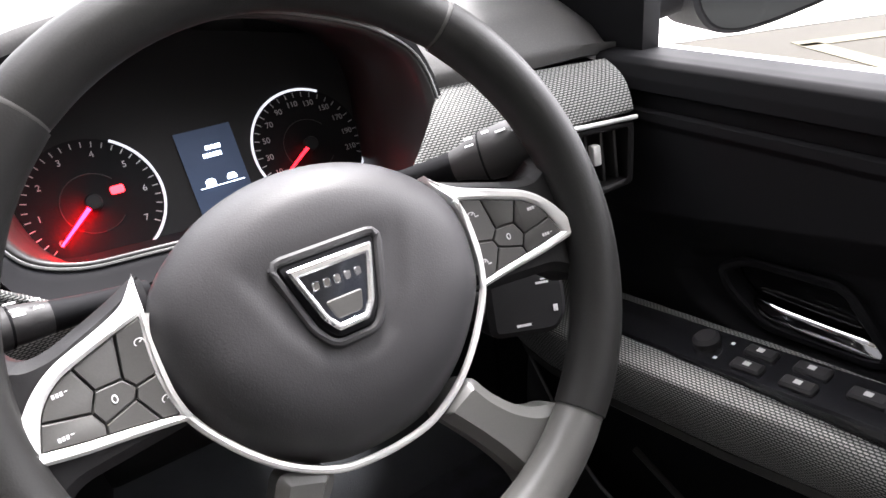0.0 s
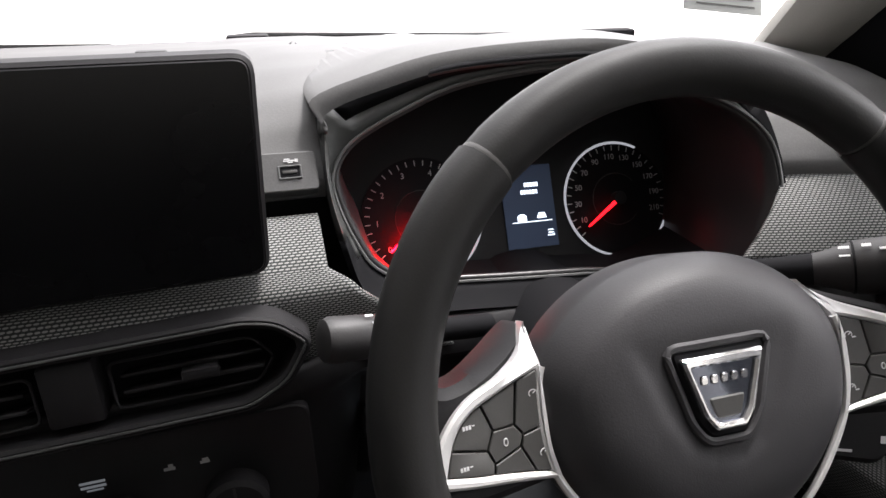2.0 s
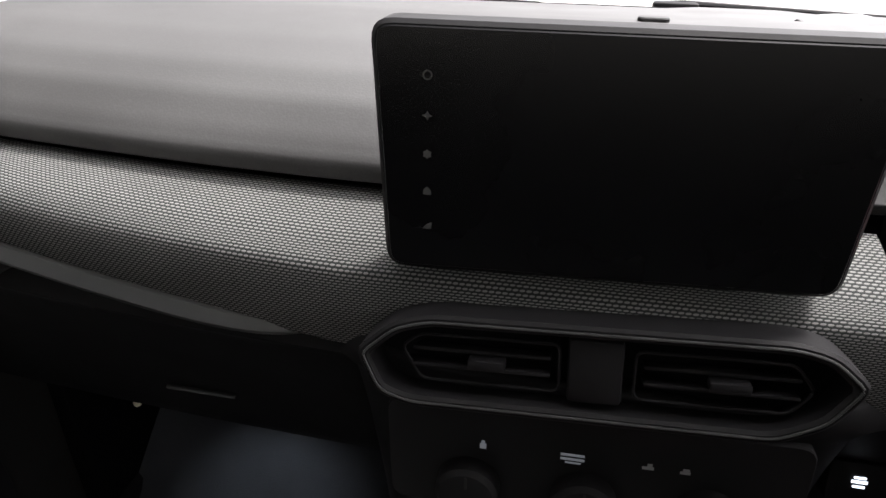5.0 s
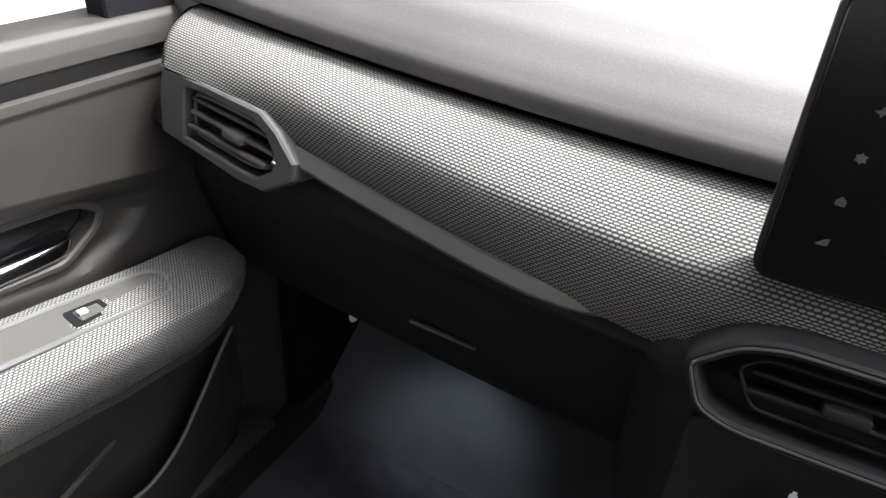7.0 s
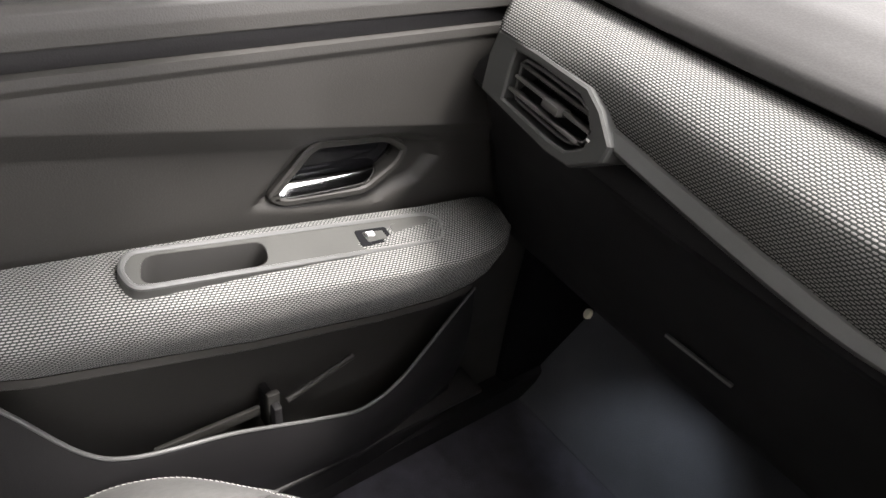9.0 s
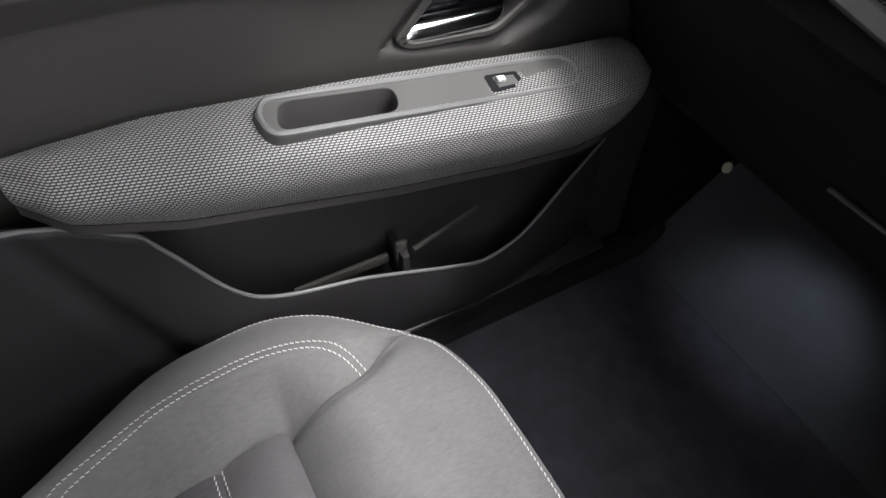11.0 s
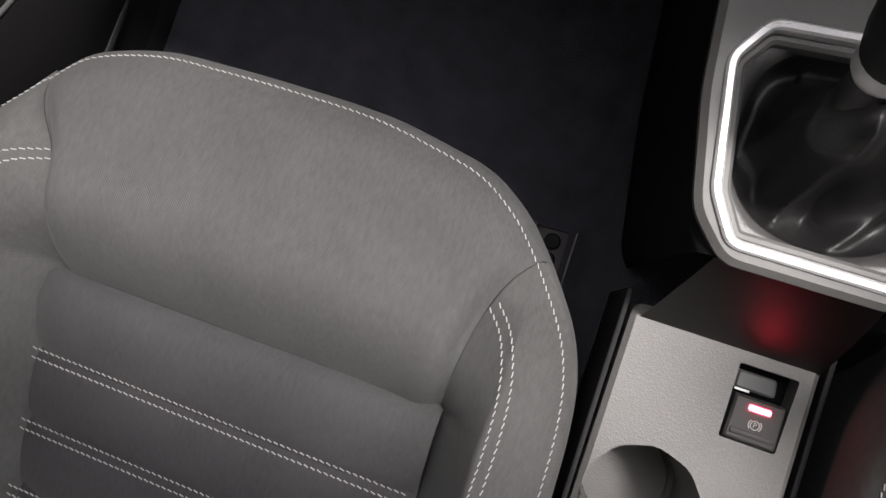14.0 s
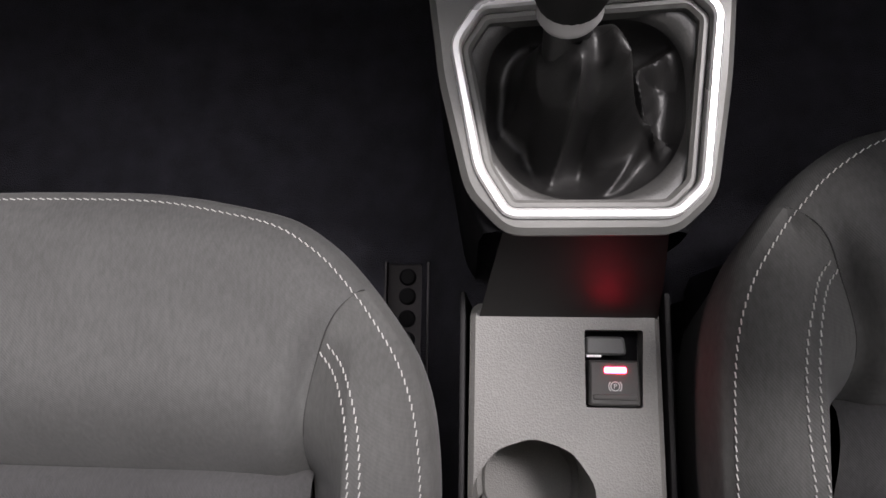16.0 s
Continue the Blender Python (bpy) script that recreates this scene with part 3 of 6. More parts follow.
def band_fn(x0, x1, dz=0.0, dy=0.0):
    rows = [(0, 0.124, 0.8205), (0.14, 0.1085, 0.8180), (0.34, 0.0850, 0.8085), (0.52, 0.0665, 0.7985), (0.545, 0.0645, 0.7966), (0.57, 0.0638, 0.7935), (0.62, 0.0642, 0.7880), (0.80, 0.0670, 0.769), (1, 0.071, 0.748)]

    def fn(u, v):
        xa = x0 + 0.020 * v
        xb = x1 + 0.085 * max(0.0, (v - 0.42) / 0.58)
        x = xa + (xb - xa) * u
        y, z = lerp_table(rows, v)
        k = min(1.0, max(0.0, (-x - 0.38) / 0.20))
        k = k * k * (3 - 2 * k)
        y2, z2 = 0.124 + (0.066 - 0.124) * v - 0.010 * math.sin(math.pi * v), 0.8205 + (0.786 - 0.8205) * v + 0.006 * math.sin(math.pi * v)
        low = 0.113 * max(-0.09, -0.256 - x)
        z += low * max(0.0, (v - 0.55) / 0.45)
        soft = 0.50 + 0.40 * step(0.15, 0.40, -x)
        y += (0.124 - 0.053 * v - 0.025 * math.sin(math.pi * v) - y) * soft
        z += (0.8205 + (low - 0.0725) * v + 0.014 * math.sin(math.pi * v) - z) * soft
        return (x, y + (y2 - y) * k + edge_y(x) + dy, z + (z2 - z) * k + dz)
    return fn


thick(part("fabric_band", sheet(band_fn(-0.636, 0.152), 130, 60, straight=True), KNIT, dash, "pale grey knitted mesh fabric band"), 0.006)

def band_right(u, v):
    """The driver's stretch of the band, which leans back and turns towards the door."""
    top, low = Vector((0.512 + 0.158 * u, 0.084 - 0.034 * u, 0.8300 - 0.004 * u)), Vector((0.452 + 0.200 * u, 0.042 - 0.040 * u, 0.7860 + 0.009 * u))
    return top.lerp(low, v) + Vector((0, -0.006, 0.005)) * math.sin(math.pi * v)


thick(part("fabric_band", sheet(band_right, 40, 20, straight=True), KNIT, dash, "pale grey knitted mesh fabric band"), 0.006)


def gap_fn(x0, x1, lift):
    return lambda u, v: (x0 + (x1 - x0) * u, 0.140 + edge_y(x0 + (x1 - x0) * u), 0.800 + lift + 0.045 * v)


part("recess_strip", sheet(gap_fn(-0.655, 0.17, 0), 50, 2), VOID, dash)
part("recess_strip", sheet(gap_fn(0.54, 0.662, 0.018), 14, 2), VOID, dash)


def lower_fn(u, v):
    x = -0.66 + 1.36 * u
    y, z = lerp_table([(0, 0.090, 0.744), (0.04, 0.078, 0.738), (0.08, 0.076, 0.730), (0.14, 0.10, 0.715), (0.30, 0.135, 0.65), (0.46, 0.165, 0.585), (0.60, 0.198, 0.52), (0.75, 0.265, 0.478), (1, 0.45, 0.45)], v)
    stack = max(0.0, 1 - ((x - 0.0) / 0.165) ** 6) if abs(x) < 0.165 else 0.0
    y = y + (min(y, 0.055 + 0.02 * v) - y) * stack
    return (x, y + edge_y(x) * max(0.0, 1 - v), z)


thick(part("lower_panel", sheet(lower_fn, 110, 40), HARD, dash, "black hard plastic lower dashboard"), 0.01)


def lip_fn(u, v):
    x = -0.452 + 0.272 * u
    z0 = 0.7490 + 0.113 * max(-0.09, -0.256 - x)
    y, z = lerp_table([(0, 0.0690, 0.001), (0.25, 0.0610, 0.0), (0.75, 0.0560, -0.0070), (0.9, 0.0565, -0.0092), (1, 0.0640, -0.0110)], v)
    return (x, y + edge_y(x) + (0.078 - y) * u ** 8, z0 + z * (1 - u ** 8))


thick(part("lip", sheet(lip_fn, 30, 12), VENTG, dash, "narrow grey lip under the mesh band"), 0.002)
part("glovebox_handle", box((0.070, 0.004, 0.0035), (-0.345, 0.1540, 0.5885), 0.001, Matrix.Rotation(0, 4, "Z")), TRIMG, dash, "thin pale glovebox handle edge")
part("light_sensor", prism(rounded([(-0.014, -0.006), (0.014, -0.006), (0.014, 0.006), (-0.014, 0.006)], 0.006), 0, 0.004, Matrix.Translation((0.030, 0.370, 0.9035)), edge=0.001), DARK, dash)

# USB socket cover between the screen and the hood
um = frame_of((0.136, 0.1345, 0.8535), (1, 0, 0), (0, 0.58, 0.81))
usb = part("socket_cover", prism(rounded([(-0.024, -0.0138), (0.0192, -0.0138), (0.0192, 0.0145), (-0.024, 0.0150)], 0.003), -0.02, 0.0022, um, edge=0.0008), PAD, dash, "grey plastic cover with a USB socket")
part("socket_frame", ring_prism(rounded([(-0.0080, -0.0052), (0.0085, -0.0052), (0.0085, 0.0048), (-0.0080, 0.0048)], 0.0012), rounded([(-0.0066, -0.0040), (0.0071, -0.0040), (0.0071, 0.0036), (-0.0066, 0.0036)], 0.0006), 0.0018, 0.0032, um, edge=0.0004), TRIMG, usb)
part("socket", prism(rounded([(-0.0066, -0.0040), (0.0071, -0.0040), (0.0071, 0.0036), (-0.0066, 0.0036)], 0.0006), 0.0010, 0.0025, um), VOID, usb)
part("socket_tongue", box((0.010, 0.0022, 0.0008), (0.0002, 0.0, 0.0028), 0.0002, um), KEY, usb)
part("marking", bars([(0.0014, 0.0080, 0.0100, 0.0008), (0.0055, 0.0080, 0.0022, 0.0022), (-0.0010, 0.0093, 0.0040, 0.0007), (0.0012, 0.0068, 0.0036, 0.0007)], um @ Matrix.Translation((0, 0, 0.0026))), PRINT, usb, "small white socket symbol")


# air vents
def vent_shell(name, outer, inner, m, depth, material, label):
    k = ring_prism(outer, inner, -depth, 0.004, m, edge=0.0018)
    prism([(x, y) for x, y in inner], -depth - 0.002, -depth, m, k)
    return part(name, k, material, dash, label)


vm = frame_of((-0.532, 0.093, 0.760), (0.979, -0.204, 0.008), (0.024, 0.155, 0.988))
v_out = [(-0.092, 0.005), (-0.088, -0.029), (0.029, -0.034), (0.062, -0.031), (0.094, -0.010), (0.096, 0.004), (0.073, 0.022), (0.052, 0.031), (-0.020, 0.031), (-0.088, 0.028)]
v_in = [(-0.053, 0.005), (-0.050, -0.022), (0.029, -0.0235), (0.052, -0.022), (0.070, -0.010), (0.071, 0.004), (0.060, 0.016), (0.045, 0.0225), (-0.020, 0.023), (-0.052, 0.021)]
lv = vent_shell("air_vent", v_out, v_in, vm, 0.035, VENTG, "grey plastic side air vent with dark slats")
part("vent_core", prism(v_in, -0.030, -0.028, vm), VOID, lv)
for i, (xa, xb, yy) in enumerate(((-0.048, 0.060, 0.0125), (-0.046, 0.068, 0.0015), (-0.046, 0.062, -0.0105))):
    part("slat", box((xb - xa, 0.0034, 0.016), ((xa + xb) / 2, yy, -0.0065), 0.0009, vm @ Matrix.Rotation(radians(-14), 4, "X")), KEY, lv)
part("slider_tab", box((0.024, 0.008, 0.014), (0.020, 0.0005, 0.000), 0.002, vm), KEY, lv)
# small silver box paints a glint at the right end of the frame
part("slider_mark", box((0.004, 0.002, 0.002), (0.0735, -0.002, 0.004), 0.0006, vm), SILVER, lv)
part("slat_ring", tube([vm @ Vector((x * 0.90 + 0.001, y * 0.80, -0.004)) for x, y in rounded(v_in, 0.01, 3)], 0.0016, 6, True), TRIMG, lv)

cm = frame_of((0.0, 0.036, 0.762), (1, 0.0, 0.055), (0, 0.18, 0.98))
c_out = rounded([(-0.146, 0.004), (-0.134, -0.024), (-0.114, -0.031), (0.094, -0.031), (0.120, -0.018), (0.138, 0.008), (0.118, 0.026), (0.098, 0.031), (-0.100, 0.030), (-0.122, 0.024)], 0.008, 3)
c_in = inset(c_out, 0.0075)
cv = vent_shell("air_vent", c_out, c_in, cm, 0.04, HARD, "black double air vent with a thin pale edge")
part("vent_core", prism(c_in, -0.022, -0.0205, cm), VOID, cv)
part("middle_block", box((0.031, 0.040, 0.03), (-0.004, 0.001, -0.014), 0.003, cm), HARD, cv)
part("edge_line", tube([cm @ Vector((x, y, 0.004)) for x, y in inset(c_out, 0.004)], 0.0009, 6, True), VENTG, cv, "thin grey edge line")
for xc in (-0.070, 0.064):
    loop = rounded([(xc - 0.048, 0.006), (xc - 0.036, -0.015), (xc + 0.046, -0.015), (xc + 0.046, 0.015), (xc - 0.036, 0.015)] if xc < 0 else [(xc - 0.046, -0.015), (xc + 0.036, -0.015), (xc + 0.048, 0.0), (xc + 0.036, 0.015), (xc - 0.046, 0.015)], 0.005, 3)
    part("slat_ring", tube([cm @ Vector((x, y, -0.004)) for x, y in loop], 0.0010, 6, True), HARD, cv)
    for yy in (0.006, -0.004):
        part("slat", box((0.082, 0.0024, 0.014), (xc, yy, -0.010), 0.0008, cm @ Matrix.Rotation(radians(-12), 4, "X")), HARD, cv)
    part("slider_tab", box((0.022, 0.0065, 0.010), (xc + 0.004, 0.0, -0.002), 0.0015, cm), HARD, cv)

rm = frame_of((0.620, 0.004, 0.762), (0.97, -0.14, 0.02), (0, 0.12, 0.99))
r_out = rounded([(-0.032, -0.034), (0.030, -0.030), (0.036, 0.026), (-0.028, 0.030)], 0.006, 3)
rv = vent_shell("air_vent", r_out, inset(r_out, 0.006), rm, 0.03, HARD, "black side air vent under a pale chrome edge")
part("edge_line", tube([rm @ Vector((-0.030, 0.032, 0.004)), rm @ Vector((0.037, 0.028, 0.004))], 0.0022, 8), SILVER, rv, "pale chrome edge line")
for xx in (-0.012, 0.004, 0.018):
    part("slat", box((0.003, 0.046, 0.014), (xx, 0, -0.01), 0.0008, rm), DARK, rv)
part("slider_tab", box((0.008, 0.018, 0.008), (-0.006, 0.004, 0.0), 0.0015, rm), SILVER, rv)

# climate control strip with small lit symbols
hm = frame_of((0.0, 0.046, 0.688), (1, 0.0, 0.032), (0, 0.05, 1))
hv = part("climate_panel", prism(rounded([(-0.13, -0.055), (0.13, -0.055), (0.13, 0.030), (-0.13, 0.030)], 0.012), -0.012, 0.001, hm, edge=0.001), HARD, dash, "black climate control panel with dim symbols")
part("symbol", bars([(-0.066, 0.0, 0.0042, 0.0042), (-0.066, 0.0032, 0.0022, 0.0024)], hm @ Matrix.Translation((0, 0, 0.0014))), LIT_DIM, hv)
part("symbol", bars([(-0.009, 0.0022, 0.015, 0.0018), (-0.009, -0.0012, 0.015, 0.0018), (-0.0085, -0.0040, 0.010, 0.0012)], hm @ Matrix.Translation((0, 0, 0.0014))), LIT_DIM, hv)
part("symbol", bars([(0.037, 0, 0.007, 0.0022), (0.038, 0.002, 0.003, 0.003)], hm @ Matrix.Translation((0, 0, 0.0014))), FAINT, hv)
part("symbol", bars([(0.059, 0, 0.006, 0.002), (0.0595, 0.002, 0.004, 0.002)], hm @ Matrix.Translation((0, 0, 0.0014))), FAINT, hv)
for kx in (-0.075, 0.0, 0.075):
    kn = part("control_knob", prism([(0.021 * math.cos(a * math.tau / 28), 0.021 * math.sin(a * math.tau / 28)) for a in range(28)], 0, 0.016, hm @ Matrix.Translation((kx, -0.032, 0)), edge=0.003), HARD, hv)
    part("pointer", bars([(0, 0.012, 0.0018, 0.010)], hm @ Matrix.Translation((kx, -0.032, 0.0161))), DARK, kn)
# switch row right of the stack
sm = frame_of((0.205, 0.118, 0.636), (1, 0, 0), (0, 0.25, 0.97))
sw_row = part("switch_panel", prism(rounded([(-0.03, -0.018), (0.06, -0.018), (0.06, 0.016), (-0.03, 0.016)], 0.004), -0.02, 0.002, sm, edge=0.001), HARD, dash)
part("symbol", bars([(-0.010, 0.004, 0.008, 0.0018), (-0.010, 0.0008, 0.0105, 0.0022), (-0.010, -0.003, 0.008, 0.0018)], sm @ Matrix.Translation((0, 0, 0.0024))), LIT, sw_row, "small white lit symbol")


# ---- touch screen ----
touch = thing("touchscreen", (-0.006, 0.075, 0.82), "black tablet-style touchscreen, switched off, standing on the dashboard", "screen")
tm = frame_of((-0.0055, 0.058, 0.8805), (1, 0.012, 0.002), (0, 0.02, 1))
t_out = rounded([(-0.125, -0.074), (0.121, -0.066), (0.126, 0.066), (-0.131, 0.066)], 0.012, 5)
part("housing", prism(t_out, -0.020, 0.0, tm, edge=0.0022), HARD, touch, "black plastic housing with rounded corners")
part("display", prism(inset(t_out, 0.003), 0.0, 0.0012, tm, edge=0.0006), SCREEN, touch, "dark glossy glass")
part("mount", box((0.13, 0.075, 0.075), (0, 0.005, -0.052), 0.01, tm), HARD, touch)
SIGNS = [
    [(0.0026 * math.cos(a * math.tau / 16), 0.0026 * math.sin(a * math.tau / 16)) for a in range(16)],
    [(-0.0030, 0.0), (-0.0008, -0.0008), (0.0, -0.0026), (0.0008, -0.0008), (0.0030, 0.0), (0.0008, 0.0008), (0.0, 0.0026), (-0.0008, 0.0008)],
    [((0.0028 if a % 2 else 0.0018) * math.cos(a * math.tau / 12), (0.0028 if a % 2 else 0.0018) * math.sin(a * math.tau / 12)) for a in range(12)],
    [(-0.0022, -0.0022), (0.0022, -0.0022), (0.0022, 0.0004), (0.0, 0.0026), (-0.0022, 0.0004)],
    [(-0.0028, -0.0020), (0.0024, -0.0020), (0.0028, 0.0022), (0.0, 0.0010)],
]
for i, sign in enumerate(SIGNS):
    at = tm @ Matrix.Translation((-0.1005, 0.0395 - 0.021 * i, 0.0013))
    bm = ring_prism(sign, inset(sign, 0.0008), 0, 0.0003, at) if i == 0 else prism(sign, 0, 0.0003, at)
    part("key_symbol", bm, DIM, touch, "small pale printed key symbol")


# ---- instrument cluster and its hood ----
cluster = thing("instrument_cluster", (0.345, 0.20, 0.75), "black instrument cluster with two round dials under a hood", "instrument cluster")
BEZEL = [(0.167, 0.848), (0.168, 0.828), (0.177, 0.803), (0.191, 0.782), (0.220, 0.770), (0.260, 0.766), (0.340, 0.761), (0.430, 0.757), (0.490, 0.759), (0.522, 0.771), (0.541, 0.795), (0.550, 0.825), (0.545, 0.862), (0.520, 0.884), (0.480, 0.897), (0.420, 0.907), (0.355, 0.911), (0.275, 0.903), (0.224, 0.887), (0.183, 0.868)]
bez = [(p.x, p.z) for p in smooth_line([(x, 0, z) for x, z in BEZEL], 5, True)]
HOODO = [(0.161, 0.883), (0.160, 0.845), (0.166, 0.800), (0.179, 0.768), (0.212, 0.754), (0.258, 0.750), (0.340, 0.745), (0.430, 0.741), (0.494, 0.752), (0.527, 0.766), (0.546, 0.792), (0.5545, 0.826), (0.5495, 0.866), (0.534, 0.896), (0.502, 0.920), (0.430, 0.930), (0.355, 0.932), (0.262, 0.927), (0.203, 0.915), (0.157, 0.900)]
hoo = [(p.x, p.z) for p in smooth_line([(x, 0, z) for x, z in HOODO], 5, True)]


def lip_y(z):
    """The bezel leans back at the same angle as the dials."""
    return 0.47 * z - 0.2567


def swung(p, share=1.0):
    """The hood's driver-side end swings back towards the wheel."""
    k = step(0.36, 0.55, p[0])
    return (p[0] - 0.047 * k, p[1] - 0.062 * k * share, p[2])


def tunnel():
    bm = bmesh.new()
    cx, cz = 0.345, 0.795
    loops = []
    for f, dy, sag, share in ((1.0, 0.0, 0.0, 1.0), (0.985, 0.012, 0.006, 0.9), (0.965, 0.045, 0.023, 0.45), (0.95, 0.085, 0.042, 0.0)):
        loops.append([bm.verts.new(swung((cx + (x - cx) * f, lip_y(z) + dy, cz + (z - cz) * f - sag * min(1.0, max(0.0, (0.80 - z) / 0.03))), share)) for x, z in bez])
    k = len(bez)
    for a, b in zip(loops, loops[1:]):
        for i in range(k):
            bm.faces.new((a[i], b[i], b[(i + 1) % k], a[(i + 1) % k]))
    return bm


thick(part("bezel", tunnel(), TUNNEL, cluster, "black plastic tunnel around the dials"), 0.004)


# edge light on the bezel lip, modelled as a thin paler tube
part("bezel_edge", tube([swung((x, lip_y(z) - 0.001, z)) for x, z in bez], 0.0013, 6, True), TRIMG, cluster, "thin grey tube for the highlight on the bezel edge")


def brow(piece):
    """The visor's blunt edge stands over a dark channel that runs round the bezel."""
    bm = bmesh.new()
    k = len(bez)
    rings = [[(x, lip_y(z), z) for x, z in bez], [], [], [], []]
    for (bx, bz), (hx, hz) in zip(bez, hoo):
        high = min(1.0, max(0.0, (hz - 0.872) / 0.02))
        d = Vector((bx - hx, bz - hz))
        low = Vector((hx, hz)) + d * min(0.75, (0.0125 * high + 0.004 * (1 - high)) / max(d.length, 1e-4))
        mid = Vector((bx, bz)).lerp(low, 0.5)
        out = 1 - step(0.47, 0.53, bx)
        rings[1].append((mid.x, lip_y(mid.y) - 0.004 * out, mid.y))
        rings[2].append((low.x, lip_y(low.y) - 0.017 * out, low.y))
        rings[3].append((hx, lip_y(hz) - 0.012 * out, hz))
        rings[4].append((hx, lip_y(hz) + 0.03, hz + 0.002 * high - 0.003 * high * (1 - step(0.155, 0.20, hx))))
    rings.append([(0.152 + (x - 0.148) * 1.0, 0.42, 0.9015 if z > 0.868 else z - 0.02) for x, z in hoo])
    vs = [[bm.verts.new(swung(p, 0.3 if j == 5 else 1.0)) for p in r] for j, r in enumerate(rings)]
    for a, b in zip(vs, vs[1:]):
        for i in range(k):
            bm.faces.new((a[i], a[(i + 1) % k], b[(i + 1) % k], b[i]))
    bmesh.ops.recalc_face_normals(bm, faces=bm.faces)
    # the visor on top is one moulding, the surround another, with a grey cheek at its passenger end
    drop = []
    for j in range(len(rings) - 1):
        for i in range(k):
            kind = "visor" if hoo[i][1] > 0.889 and j >= 2 else "cheek" if hoo[i][1] > 0.79 and (j == 0 or hoo[i][0] < 0.163 and j < 4) else "surround"
            if kind != piece:
                drop.append(j * k + i)
    bm.faces.ensure_lookup_table()
    bmesh.ops.delete(bm, geom=[bm.faces[i] for i in drop], context="FACES")
    return bm


thick(part("hood", brow("visor"), PAD, cluster, "grey padded visor over the dials"), 0.004)
thick(part("surround", brow("surround"), VOID, cluster, "black surround of the dials"), 0.004)
thick(part("cheek", brow("cheek"), VENTG, cluster, "dark grey side of the surround"), 0.004)

km = frame_of((0.338, 0.187, 0.785), (1, 0, -0.008), (0, 0.47, 0.883))
part("face", prism(rounded([(-0.185, -0.082), (0.205, -0.082), (0.215, 0.02), (0.19, 0.09), (0.0, 0.13), (-0.16, 0.12), (-0.185, 0.03)], 0.02), -0.006, -0.001, km), HARD, cluster)


def arc(r, a0, a1, n, z, m, rad, bm=None):
    return tube([m @ Vector((r * math.cos(radians(a0 + (a1 - a0) * i / n)), r * math.sin(radians(a0 + (a1 - a0) * i / n)), z)) for i in range(n + 1)], rad, 6, abs(a1 - a0) >= 359, bm)


def dial(cx, cy, label, marks, ring, needle, minor, glow):
    m = km @ Matrix.Translation((cx, cy, 0))
    d = part("dial", prism([(0.0525 * math.cos(a * math.tau / 56), 0.0525 * math.sin(a * math.tau / 56)) for a in range(56)], 0, 0.001, m), VOID, cluster, label)
    # the ring's reflection is put in as a faint glow
    part("ring", arc(0.0525, ring[0], ring[1], 60, 0.002, m, 0.0012), RING_SHEEN, d, "silver dial ring, faintly glowing for its reflection")
    part("inner_ring", arc(0.024, 40, 320, 40, 0.0012, m, 0.0004), DARK, d)
    for txt, a in marks:
        q = m @ Matrix.Translation((0.0395 * math.cos(radians(a)), 0.0395 * math.sin(radians(a)), 0.0013))
        writing(txt, 0.0072, q, FAINT, d)
    bm = bmesh.new()
    for a in minor:
        box((0.0045, 0.0008, 0.0003), (0.0478, 0, 0.0013), 0, m @ Matrix.Rotation(radians(a), 4, "Z"), bm)
    part("tick_marks", bm, FAINT, d)
    q = m @ Matrix.Rotation(radians(needle), 4, "Z")
    part("needle", prism([(0.003, -0.0016), (0.041, -0.0007), (0.041, 0.0007), (0.003, 0.0016)], 0.006, 0.0078, q), glow, d, "glowing red needle")
    part("needle_hub", prism([(0.0065 * math.cos(a * math.tau / 24), 0.0065 * math.sin(a * math.tau / 24)) for a in range(24)], 0.001, 0.0085, m, edge=0.001), HARD, d)
    return d


tacho = dial(-0.093, 0.0, "black rev counter dial with white figures", [(str(i), 218 - 36 * i) for i in range(8)], (-165, 60), 220, [218 - 9 * i for i in range(29)], RED)
dial(0.093, 0.0, "black speedometer dial with white figures", [(str(10 + 20 * i), 205 - 22.2 * i) for i in range(11)], (62, 357), 214, [218 - 9.25 * i for i in range(27)], RED_SOFT)
part("warning_lamp", prism(rounded([(-0.0052, -0.0032), (0.0052, -0.0032), (0.0052, 0.0032), (-0.0052, 0.0032)], 0.002), 0.001, 0.0022, km @ Matrix.Translation((-0.0735, 0.006, 0))), RED_LAMP, tacho, "small lit red warning lamp")
lcd = part("display", prism([(-0.0245, -0.036), (0.0240, -0.036), (0.0240, 0.038), (-0.0245, 0.038)], 0.0, 0.0008, km @ Matrix.Translation((0.006, 0, 0))), LCD, cluster, "dim blue display with white signs")
lm = km @ Matrix.Translation((0.006, 0, 0.0009))
rowsA = [(-0.002 + 0.0028 * i, 0.0205, 0.0018, 0.0036) for i in range(5)] + [(-0.006 + 0.0028 * i, 0.0140, 0.0018, 0.0036) for i in range(6)]
part("reading", bars(rowsA, lm), LIT, lcd, "two short rows of white figures")
part("sign", bars([(-0.0085, -0.0095, 0.0085, 0.0050), (-0.0085, -0.0065, 0.0050, 0.0016)], lm), LIT, lcd)
part("sign", bars([(0.0105, -0.0060, 0.0060, 0.0012), (0.0105, -0.0078, 0.0085, 0.0010), (0.0105, -0.0095, 0.0085, 0.0012)], lm), LIT, lcd)
part("line", bars([(0.001, -0.0128, 0.038, 0.0006)], lm), LIT, lcd)
